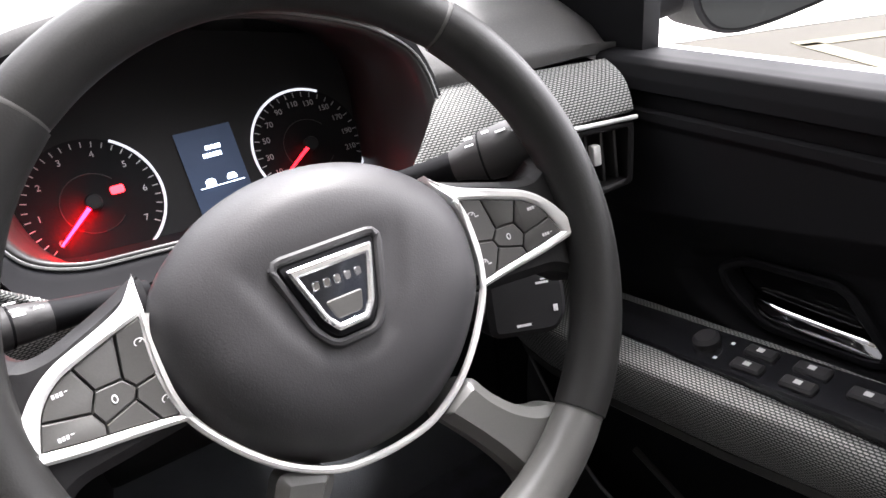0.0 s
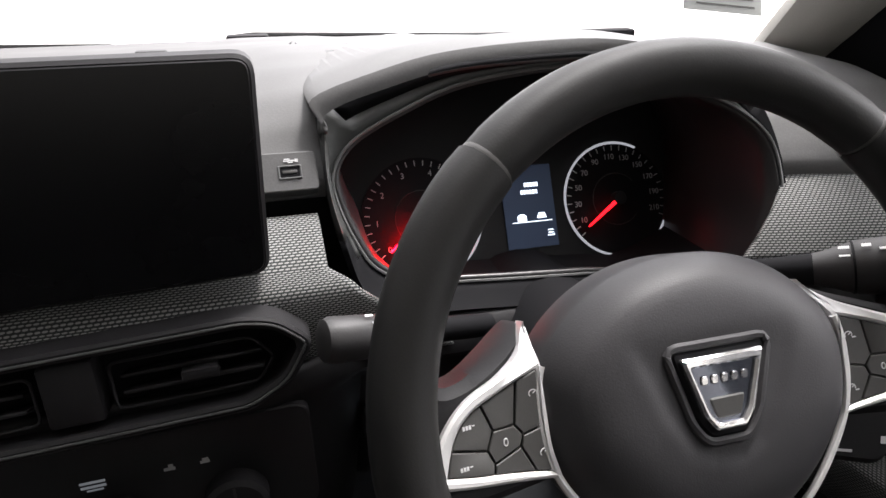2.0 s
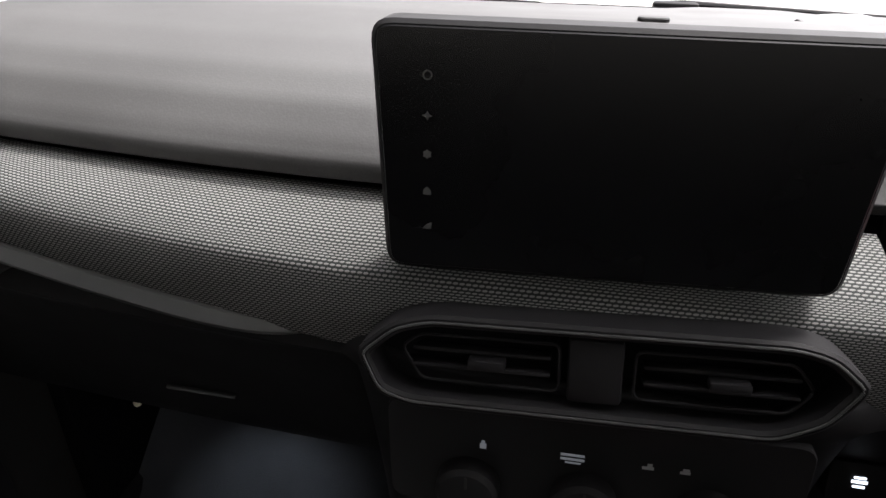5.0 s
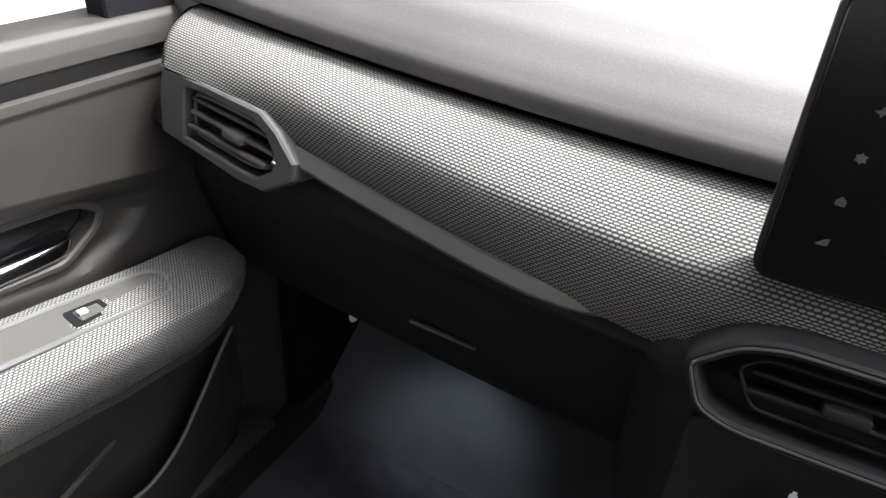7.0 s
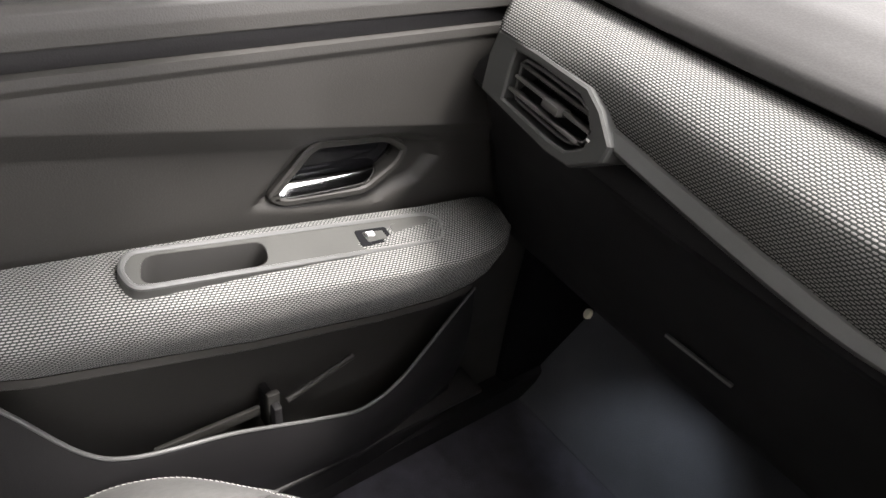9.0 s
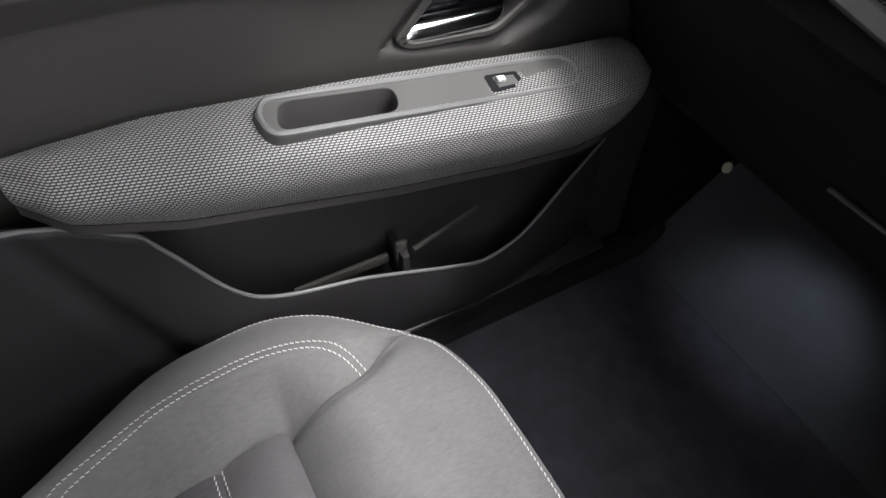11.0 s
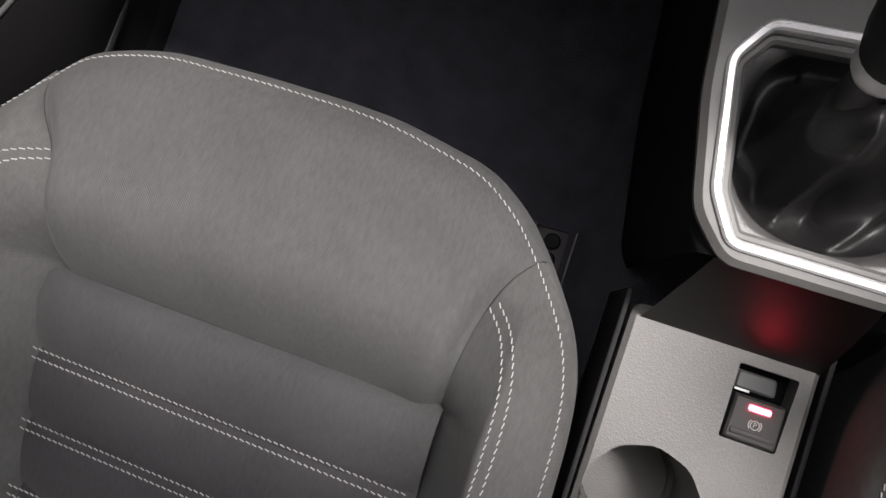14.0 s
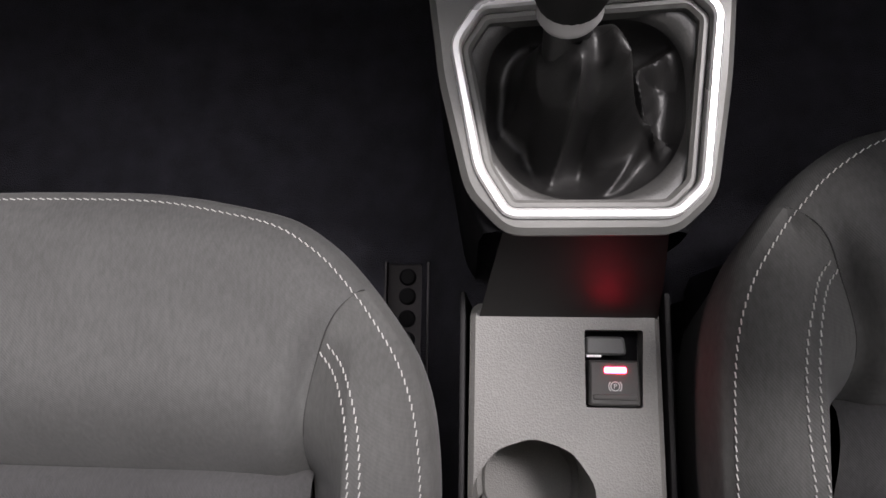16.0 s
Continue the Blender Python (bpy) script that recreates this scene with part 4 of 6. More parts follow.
part("sign", bars([(0.0175, -0.0240, 0.0050, 0.0008), (0.0175, -0.0215, 0.0050, 0.0008), (0.0175, -0.0262, 0.0065, 0.0010)], lm), LIT, lcd)


# ---- steering wheel ----
TILT = radians(27.5)
WC = Vector((0.3299, -0.0949, 0.7956))
wm = frame_of(WC, (1, 0, 0), (0, math.sin(TILT), math.cos(TILT)))
wheel = thing("steering_wheel", (0.33, 0.02, 0.72), "black leather three-spoke steering wheel with silver trim and keys", "steering wheel")


def rim_arc(a0, a1, r, n=26, seg=16):
    pts = [wm @ Vector((0.1655 * math.cos(radians(a0 + (a1 - a0) * i / n)), 0.1655 * math.sin(radians(a0 + (a1 - a0) * i / n)), 0)) for i in range(n + 1)]
    rr = [r * (0.975 if i in (0, n) else 1.0) for i in range(n + 1)]
    return tube(pts, rr, seg, up=tuple(wm.col[2][:3]))


for a0, a1, r, lab in ((48.6, 131.4, 0.0152, "smooth black leather upper rim"), (132.2, 227.4, 0.0163, "grained leather side grip"), (-47.4, 47.8, 0.0163, "grained leather side grip"), (228.2, 311.8, 0.0152, "dark satin lower rim")):
    part("rim_section", rim_arc(a0, a1, r), SPOKE if "lower" in lab else LEATH, wheel, lab)
for a in (48.2, 131.8, 227.8, -47.8):
    part("rim_seam", rim_arc(a - 0.9, a + 0.9, 0.0149, 3), KEY, wheel)

# airbag cover
HX = -0.002
EX = -0.004
half = [(0.0, 0.0700), (0.028, 0.0668), (0.054, 0.0570), (0.0755, 0.0410), (0.0880, 0.0235), (0.0920, 0.0020), (0.0880, -0.0265), (0.0735, -0.0512), (0.0545, -0.0715), (0.0330, -0.0848), (0.0130, -0.0895)]
shield = [(HX + x, y, 0) for x, y in half] + [(HX - x, y, 0) for x, y in half[:0:-1]]
shield = [(p.x, p.y) for p in smooth_line(shield, 6, True)][::-1]


BOWL = [(EX + x, y) for x, y in ((-0.054, 0.042), (-0.034, -0.008), (-0.021, -0.029), (-0.008, -0.036), (0.008, -0.036), (0.021, -0.029), (0.034, -0.008), (0.054, 0.042))]


def cover():
    """A flat-topped cushion with a rounded shoulder and a shallow bowl round the emblem."""
    bm = bmesh.new()
    cx, cy = HX, -0.004
    loops = []
    fs = [1.0] + [1.0 - 0.0125 * i for i in range(16)] + [0.8 - 0.03 * i for i in range(1, 26)]
    for n, f in enumerate(fs):
        ring = []
        for x, y in shield:
            px, py = cx + (x - cx) * f, cy + (y - cy) * f
            z = 0.0078 - 0.0258 * f ** 7 if n else -0.045
            if n:
                z -= 0.0015 * (1 - step(-0.006, 0.004, side_of(BOWL, px, py))) * (1 - step(0.014, 0.036, py))
            z -= 0.009 * max(0.0, (-0.012 - py) / 0.078) ** 1.6
            ring.append(bm.verts.new(wm @ Vector((px, py, z))))
        loops.append(ring)
    k = len(shield)
    for a, b in zip(loops, loops[1:]):
        for i in range(k):
            bm.faces.new((a[i], a[(i + 1) % k], b[(i + 1) % k], b[i]))
    bm.faces.new(loops[-1])
    bmesh.ops.recalc_face_normals(bm, faces=bm.faces)
    return bm


part("airbag_cover", cover(), HUBP, wheel, "dark grey airbag cover with a shallow bowl", 60)
emb = [(EX - 0.0236, 0.0190), (EX - 0.0142, -0.0105), (EX - 0.0085, -0.0180), (EX + 0.0085, -0.0180), (EX + 0.0142, -0.0105), (EX + 0.0236, 0.0190)]
surround = rounded([(EX - 0.0275, 0.0222), (EX - 0.0172, -0.0130), (EX - 0.0105, -0.0222), (EX + 0.0105, -0.0222), (EX + 0.0172, -0.0130), (EX + 0.0275, 0.0222)], 0.004, 3)
wm_e = wm @ Matrix.Translation((0, 0, 0.0056))
part("emblem_recess", prism(surround, -0.006, 0.0022, wm_e, edge=0.0012), VOID, wheel, "dark recess round the emblem")
part("emblem_ridge", tube([wm_e @ Vector((x, y, 0.0006)) for x, y in inset(surround, -0.0024)], 0.0025, 8, True), HUBP, wheel)
e_out = rounded(emb, 0.0014, 2)
e_in = rounded([(x, min(y, 0.0140)) for x, y in inset(emb, 0.0034)], 0.001, 2)
emblem = part("emblem", ring_prism(e_out, e_in, 0.0024, 0.0060, wm_e, edge=0.0012), CHROME, wheel, "chrome trapezoid emblem")
part("emblem_plate", prism(e_in, 0.002, 0.0036, wm_e), surface("dark_chrome", (0.13, 0.14, 0.17), 0.10, 1.0, bump=0.0, vary=0.1, patch=60, rough_vary=0.03), emblem, "dark mirror-like plate")
bm = bmesh.new()
for i in range(5):
    bx = EX - 0.0118 + 0.0058 * i
    prism(rounded([(bx - 0.0021, 0.0046), (bx + 0.0019, 0.0046), (bx + 0.0023, 0.0092), (bx - 0.0017, 0.0092)], 0.0012, 2), 0.0034, 0.0046, wm_e, bm, edge=0.0005)
part("emblem_mark", bm, LEVER, emblem, "row of small raised chrome shapes")
prism_low = rounded([(EX - 0.0105, -0.0020), (EX - 0.0070, -0.0125), (EX + 0.0070, -0.0125), (EX + 0.0105, -0.0020)], 0.002, 2)
part("emblem_mark", prism(prism_low, 0.0034, 0.0044, wm_e, edge=0.0008), KEY, emblem, "dark plain field")
for px, py, rot in ((HX + 0.056, 0.004, 10), (HX - 0.056, -0.004, 10), (HX + 0.014, -0.064, 20)):
    q = wm @ Matrix.Translation((px, py, 0.0040 if abs(px) > 0.03 else -0.0020)) @ Matrix.Rotation(radians(rot), 4, "Z")
    part("embossed_mark", tube([q @ Vector((-0.005, -0.001, 0)), q @ Vector((0, 0.0004, 0.0006)), q @ Vector((0.005, 0.001, 0))], 0.0008, 6), KEY, wheel)
# silver line round the lower edge of the cover
low = [p for p in shield if p[1] < 0.024]
start = max(range(len(low)), key=lambda i: (Vector(low[i]) - Vector(low[i - 1])).length)
low = low[start:] + low[:start]
part("trim_line", tube([wm @ Vector((HX + (x - HX) * 1.012, y * 1.012, -0.0125)) for x, y in low], 0.0022, 8), SILVER, wheel, "thin satin silver trim line")


def clip_half(poly, p, n):
    out = []
    for i in range(len(poly)):
        a, b = Vector(poly[i - 1]), Vector(poly[i])
        da, db = (a - p).dot(n), (b - p).dot(n)
        if (da <= 0) != (db <= 0):
            out.append(tuple(a + (b - a) * (da / (da - db))))
        if db <= 0:
            out.append(tuple(b))
    return out


def area2(poly):
    return sum(a[0] * b[1] - b[0] * a[1] for a, b in zip(poly, poly[1:] + poly[:1]))


def bend(ax, y):
    """How far the spoke frames rise to the rim and dive behind the cover."""
    t = min(1.0, max(0.0, (ax - 0.088) / 0.068))
    return -0.0125 + 0.0155 * t ** 1.4 - 0.022 * step(0.021, 0.044, y)


def bent(bm):
    for v in bm.verts:
        v.co.z += bend(abs(v.co.x - HX), v.co.y)
        v.co = wm @ v.co
    return bm


FRAME = [[(0.0872, 0.0448), (0.0905, 0.0400), (0.0945, 0.0345), (0.1000, 0.0296), (0.113, 0.0232), (0.131, 0.0158), (0.1430, 0.0060), (0.1525, -0.0085), (0.1570, -0.0200)], [(0.1570, -0.0200), (0.1325, -0.0252), (0.110, -0.0282), (0.0865, -0.0315)], [(0.0865, -0.0315), (0.0898, -0.0150), (0.0905, 0.0050), (0.0890, 0.0250), (0.0872, 0.0448)]]
WINDOW = [[(0.0920, 0.0235), (0.1030, 0.0200), (0.1163, 0.0152), (0.1312, 0.0088), (0.1405, -0.0012), (0.1462, -0.0170)], [(0.1462, -0.0170), (0.1300, -0.0206), (0.110, -0.0238), (0.0882, -0.0278)], [(0.0882, -0.0278), (0.0910, -0.0150), (0.0918, 0.0050), (0.0920, 0.0235)]]
SEEDS = [(0.1140, 0.0051), (0.1003, 0.0028), (0.0967, -0.0141), (0.1137, -0.0074), (0.1285, -0.0007), (0.1322, -0.0162), (0.1092, -0.0205)]
ARM = [(0.084, 0.046), (0.0973, 0.0385), (0.107, 0.0335), (0.1193, 0.0280), (0.1313, 0.0228), (0.1421, 0.0215), (0.1490, 0.0270), (0.1515, 0.0360), (0.162, 0.045), (0.168, 0.020), (0.168, -0.046), (0.152, -0.052), (0.140, -0.038), (0.084, -0.034)]
LOWER = [(0.0596, -0.0744), (0.0669, -0.0885), (0.0796, -0.1030), (0.0940, -0.1125), (0.1080, -0.1150), (0.128, -0.131), (0.1114, -0.1500), (0.0877, -0.1600), (0.0715, -0.1590), (0.0685, -0.1439), (0.059, -0.1262), (0.0464, -0.1072), (0.030, -0.0860)]


def spoke(s):
    def side(pts):
        q = [(HX + s * x, y) for x, y in pts]
        return q if area2(q) > 0 else q[::-1]
    def laid(runs):
        out = []
        for run, n in zip(runs, (40, 16, 20)):
            line = even(smooth_line([(x, y, 0) for x, y in run], 8), n)
            out += [(p.x, p.y) for p in line[:-1]]
        return side(out)
    o_r, i_r = laid(FRAME), laid(WINDOW)
    sp = part("spoke", bent(prism(inset(i_r, -0.0010), -0.016, -0.0022)), KEY, wheel, "black spoke carrying seven keys")
    part("spoke_trim", bent(ring_prism(o_r, i_r, -0.010, 0.0026, edge=0.0016)), SILVER, sp, "satin silver spoke frame")
    base = inset(i_r, 0.0005)
    for i, seed in enumerate(SEEDS):
        p = (HX + s * seed[0], seed[1])
        poly = base
        for j, other in enumerate(SEEDS):
            if i != j:
                q = (HX + s * other[0], other[1])
                mid, n = (Vector(p) + Vector(q)) / 2, (Vector(q) - Vector(p)).normalized()
                poly = clip_half(poly, mid - n * 0.0005, n)
        poly = [a for k, a in enumerate(poly) if (Vector(a) - Vector(poly[k - 1])).length > 0.0004]
        if len(poly) < 3:
            continue
        key = part("key", bent(prism(poly, -0.004, 0.0012, edge=0.0005)), KEY, sp, "dark grey key")
        c2 = Vector((sum(a[0] for a in poly) / len(poly), sum(a[1] for a in poly) / len(poly)))
        if i in (0, 6):
            continue
        glyph = bmesh.new()
        if i == 3:
            loop = [(c2.x + 0.0011 * math.cos(a * math.tau / 12), c2.y + 0.0017 * math.sin(a * math.tau / 12), 0.0013) for a in range(12)]
            tube(loop, 0.00035, 5, True, glyph)
        elif i in (1, 2):
            loop = [(c2.x + 0.0022 * math.cos(radians(a)), c2.y + 0.0018 * math.sin(radians(a)), 0.0013) for a in range(-30, 221, 25)]
            tube(loop, 0.0003, 5, False, glyph)
            tube([(c2.x, c2.y, 0.0013), (c2.x + 0.0016, c2.y + 0.0012, 0.0013)], 0.0003, 5, False, glyph)
            box((0.0022, 0.0007, 0.0003), (c2.x + 0.0032, c2.y - 0.0016, 0.0013), 0, None, glyph)
        else:
            for k in range(3):
                box((0.0012, 0.0019, 0.0003), (c2.x - 0.0019 + 0.0016 * k, c2.y, 0.0013), 0, None, glyph)
            box((0.0014, 0.0005, 0.0003), (c2.x + 0.0032, c2.y + 0.0004, 0.0013), 0, None, glyph)
        part("symbol", bent(glyph), PRINT, sp)
    arm = prism(rounded(side(ARM), 0.008, 4), -0.034, -0.0030, edge=0.005)
    bmesh.ops.triangulate(arm, faces=[f for f in arm.faces if len(f.verts) > 4])
    arm = bent(arm)
    part("side_arm", arm, HARD, wheel, "black spoke arm joining the rim")
    part("lower_arm", prism(rounded(side(LOWER), 0.010, 4), -0.032, -0.0085, wm, edge=0.006), SPOKE, wheel, "grey satin lower spoke arm")


spoke(-1)
spoke(1)

# steering column cover and stalks
column = thing("steering_column", (0.33, 0.10, 0.70), "black plastic steering column cover", "steering column")
part("shroud", tube([wm @ Vector((HX, -0.030, -0.035)), wm @ Vector((HX, -0.034, -0.09)), (0.325, 0.16, 0.695)], [0.042, 0.052, 0.060], 20, up=(0, 0, 1)), VOID, column)


def stalk(name_label, root, tip, knob_len, r0, r1, marks):
    st = thing("column_stalk", root, name_label, "stalk", "steering column stalks")
    a, b = Vector(root), Vector(tip)
    d = (b - a).normalized()
    k = b - d * knob_len
    part("lever", tube([a, a + (k - a) * 0.6, k], [r0 * 0.8, r0 * 0.85, r0], 12), VOID, st)
    n = b - k
    part("knob", tube([k, k + n * 0.10, k + n * 0.30, k + n * 0.34, k + n * 0.36, k + n * 0.62, k + n * 0.90, k + n * 0.97, b], [r0, r0 * 1.12, r1 * 0.86, r1 * 0.88, r1 * 0.93, r1, r1 * 1.02, r1 * 0.9, r1 * 0.55], 20), DARK, st, "tapered grey turning knob")
    part("knob_ring", tube([k + n * 0.325, k + n * 0.345], r1 * 0.92, 20), VOID, st)
    side = d.cross(Vector((0, 0.35, 1))).normalized()
    side = -side if side.y > 0 else side
    upv = side.cross(d)
    upv = -upv if upv.z < 0 else upv
    fm = frame_of(k + d * knob_len * 0.5 + (side * 0.72 + upv * 0.70) * (r1 + 0.0004), d if d.x > 0 else -d, upv - side * 0.9)
    part("symbol", bars(marks, fm), PRINT, st, "small white printed symbols")
    return st


stalk("grey and black light stalk with white symbols", (0.250, 0.030, 0.772), (0.138, 0.003, 0.796), 0.062, 0.0095, 0.0135, [(-0.004, 0.005, 0.005, 0.0014), (0.000, 0.000, 0.006, 0.0012), (0.001, -0.004, 0.006, 0.0014), (0.012, 0.004, 0.006, 0.0012), (0.013, -0.001, 0.005, 0.0012), (0.014, -0.005, 0.006, 0.0014), (0.024, 0.003, 0.005, 0.0012), (0.024, -0.003, 0.005, 0.0014)])
stalk("grey and black wiper stalk with white symbols", (0.405, 0.020, 0.792), (0.503, -0.060, 0.826), 0.066, 0.0105, 0.0185, [(-0.016, 0.002, 0.006, 0.0018), (-0.016, -0.004, 0.006, 0.0012), (-0.004, 0.003, 0.005, 0.002), (0.006, 0.000, 0.007, 0.0016), (0.016, 0.004, 0.006, 0.002), (0.016, -0.003, 0.005, 0.0014)])
remote = thing("audio_remote", (0.45, -0.02, 0.71), "black audio remote block with pale symbols behind the wheel", "remote control")
qm = frame_of((0.487, -0.055, 0.703), (0.90, -0.30, -0.06), (0.05, 0.42, 0.90))
part("body", prism(rounded([(-0.035, -0.024), (0.016, -0.026), (0.026, -0.012), (0.026, 0.016), (0.012, 0.026), (-0.035, 0.022)], 0.008), -0.03, 0.006, qm, edge=0.004), HARD, remote)
part("neck", tube([(0.36, 0.03, 0.735), qm @ Vector((-0.02, 0, -0.012))], 0.016, 12), HARD, remote)
part("symbol", bars([(0.008, 0.012, 0.010, 0.0016), (0.010, 0.0145, 0.006, 0.0012), (-0.010, -0.017, 0.011, 0.0018), (0.016, -0.008, 0.0035, 0.005), (0.013, 0.020, 0.006, 0.0014)], qm @ Matrix.Translation((0, 0, 0.0062))), PRINT, remote, "pale printed symbols")


# ---- doors ----
SCOOP = [(-0.112, 0.6215), (-0.050, 0.6050), (0.034, 0.5900), (0.082, 0.6040), (0.106, 0.6330), (0.094, 0.6600), (0.048, 0.6790), (-0.040, 0.6880), (-0.066, 0.6800)]


def crease_z(y):
    return 0.690 - 0.16 * y


def door(s, x_off, label, driver):
    d = thing("car_door", (s * 0.69 + x_off, -0.2, 0.12), label, "car door", "front doors")

    def P(x, y, z):
        return (x_off - s * x, y, z)  # x given as on the passenger's side (negative)

    hy, hz = (-0.132, 0.004) if driver else (0.0, 0.0)
    hole = inset(rounded([(-0.094, 0.628), (-0.078, 0.616), (0.016, 0.607), (0.056, 0.632), (0.066, 0.652), (0.040, 0.671), (-0.040, 0.679), (-0.052, 0.673)], 0.012, 4), 0.0065)

    def panel(u, v):
        y = -0.74 + 1.12 * u
        zc = min(crease_z(y), 0.735)
        rows = [(0.0, -0.705, 0.821), (0.04, -0.672, 0.8225), (0.07, -0.660, 0.8215), (0.085, -0.655, 0.817), (0.12, -0.652, 0.806), (0.155, -0.651, 0.796), (0.17, -0.652, 0.7945), (0.175, -0.659, 0.7935), (0.215, -0.659, 0.7795), (0.22, -0.652, 0.778), (0.26, -0.651, 0.770), (0.28, -0.653, 0.765), (0.38, -0.652, min(zc + 0.03, 0.757)), (0.44, -0.651, zc + 0.006), (0.47, -0.656, zc - 0.004), (0.52, -0.666, zc - 0.022), (0.62, -0.672, 0.60), (0.72, -0.684, 0.48), (0.85, -0.688, 0.30), (1.0, -0.680, 0.125)]
        x, z = lerp_table(rows, v)
        x -= 0.011 * (1 - step(-0.016, 0.002, side_of(SCOOP, y - hy, z - hz))) if -0.14 < y - hy < 0.13 and 0.57 < z - hz < 0.71 else 0.0
        if inside(hole, y - hy, z - hz):
            x -= 0.020
        return P(x, y, z + (0.012 * min(1.0, max(0.0, (z - 0.70) / 0.06)) if driver else 0.0))

    # driver's panel and handle ring go deep black in place of their shade
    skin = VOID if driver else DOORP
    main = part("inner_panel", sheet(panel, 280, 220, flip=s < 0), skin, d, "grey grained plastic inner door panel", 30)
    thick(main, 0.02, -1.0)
    part("outer_skin", box((0.02, 1.12, 0.70), P(-0.725, -0.18, 0.47), 0.005), PAINT, d)

    def shoulder(u, v):
        x, z = lerp_table([(0, 0.722, 0.812), (0.3, 0.80, 0.804), (0.6, 0.872, 0.795), (0.75, 0.905, 0.783), (0.85, 0.915, 0.76), (1, 0.918, 0.60)], v)
        return P(-x + 0.02, -0.74 + 1.12 * u, z)

    thick(part("outer_shoulder", sheet(shoulder, 12, 16, flip=s < 0), PAINT, d, "white painted bodywork below the window"), 0.004)
    # dark strip laid into the shallow groove to give a deep groove's shade
    part("belt_strip", box((0.006, 1.10, 0.0138), P(-0.6595, -0.18, 0.7865 + (0.012 if driver else 0.0)), 0.001), VOID if driver else DOOR_SHADE, d, "dark insert for the shade in the groove under the window sill")
    # handle recess and lever, on the door's own plane (forward, up)
    hmx = frame_of(P(-0.673, -0.132 if driver else 0.0, 0.004 if driver else 0.0), (0, -s, 0), (0, 0, 1))
    fl = -s

    def H(pts):
        q = [(fl * a, b) for a, b in pts]
        return q if area2(q) > 0 else q[::-1]
    ho = rounded(H([(-0.094, 0.628), (-0.052, 0.673), (-0.040, 0.679), (0.040, 0.671), (0.066, 0.652), (0.056, 0.632), (0.016, 0.607), (-0.078, 0.616)]), 0.012, 4)
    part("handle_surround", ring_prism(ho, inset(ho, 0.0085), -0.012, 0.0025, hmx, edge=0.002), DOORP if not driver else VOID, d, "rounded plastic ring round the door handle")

    part("handle_well", prism(inset(ho, 0.0095), -0.0190, -0.0165, hmx), GLOSS, d, "glossy black well behind the lever")

    def lever(u, v):
        # a ledge for the fingers on top, the face below it nearly upright, the lower edge curled back
        ax, az = -0.0745 + 0.106 * u, 0.6375 - 0.0050 * u
        bx, bz = -0.0860 + 0.106 * u, 0.6235 - 0.0055 * u
        depth = lerp_table([(0, -0.0150), (0.10, -0.0080), (0.20, -0.0040), (0.32, -0.0026), (0.60, -0.0012), (0.86, -0.0002), (0.95, -0.0016), (1, -0.005)], v)[0] - 0.004 * (2 * u - 1) ** 4
        return hmx @ Vector((fl * (ax + (bx - ax) * v), az + (bz - az) * v, depth))
    thick(part("handle_lever", sheet(lever, 24, 24, flip=fl < 0), LEVER, d, "chrome pull lever with a rolled lower edge"), 0.003)
    # armrest
    rows = [(-0.415, -0.662, 0.630, -0.645, 0.628, -0.640, 0.604), (-0.385, -0.658, 0.634, -0.617, 0.628, -0.616, 0.590), (-0.31, -0.655, 0.636, -0.598, 0.625, -0.600, 0.574), (-0.14, -0.655, 0.616, -0.575, 0.603, -0.598, 0.533), (0.0, -0.655, 0.596, -0.566, 0.584, -0.598, 0.506), (0.08, -0.655, 0.584, -0.566, 0.573, -0.599, 0.495), (0.12, -0.655, 0.580, -0.572, 0.569, -0.600, 0.498), (0.148, -0.655, 0.577, -0.585, 0.568, -0.606, 0.520), (0.166, -0.655, 0.573, -0.606, 0.567, -0.614, 0.550)]

    def arm(u, v):
        y = -0.415 + 0.581 * u
        xo, zo, xc, zc, xl, zl = lerp_table(rows, y)
        if v < 0.55:
            t = v / 0.55
            return P(xo + (xc - xo) * t, y, zo + (zc - zo) * t + 0.006 * math.sin(math.pi * t))
        t = (v - 0.55) / 0.45
        bulge = 0.010 * math.sin(math.pi * t)
        return P(xc + (xl - xc) * t + bulge, y, zc + (zl - zc) * t + bulge * 0.4)

    a = part("armrest", sheet(arm, 80, 30, flip=s > 0), KNIT, d, "armrest covered in pale knitted mesh", 50)

    def under(u, v):
        y = -0.415 + 0.581 * u
        xo, zo, xc, zc, xl, zl = lerp_table(rows, y)
        x, z = lerp_table([(0, xl + 0.001, zl), (0.15, xl + 0.002, zl - 0.010), (0.3, xl - 0.006, zl - 0.016), (1, -0.688, zl - 0.035)], v)
        return P(x, y, z)
    part("armrest_base", sheet(under, 60, 8, flip=s > 0), DOORP, d, "grey plastic base under the armrest")
    part("armrest_end", sheet(lambda u, v: Vector(arm(1, u)).lerp(Vector(P(-0.665, 0.164, 0.545)), v), 16, 2, uv=True, flip=s > 0), KNIT, d)
    part("armrest_end", sheet(lambda u, v: Vector(arm(0, u)).lerp(Vector(P(-0.668, -0.425, 0.612)), v), 16, 2, uv=True, flip=s < 0), KNIT, d)
    # plate with cup or switches
    o3, e1, e2 = Vector(P(-0.615, -0.08, 0.6005)), Vector(P(-0.615, 0.05, 0.5795)) - Vector(P(-0.615, -0.08, 0.6005)), Vector(P(-0.655, -0.08, 0.6065)) - Vector(P(-0.580, -0.08, 0.5930))
    pm = frame_of(o3 + Vector((0, 0, 0.0062)), e1, e2)
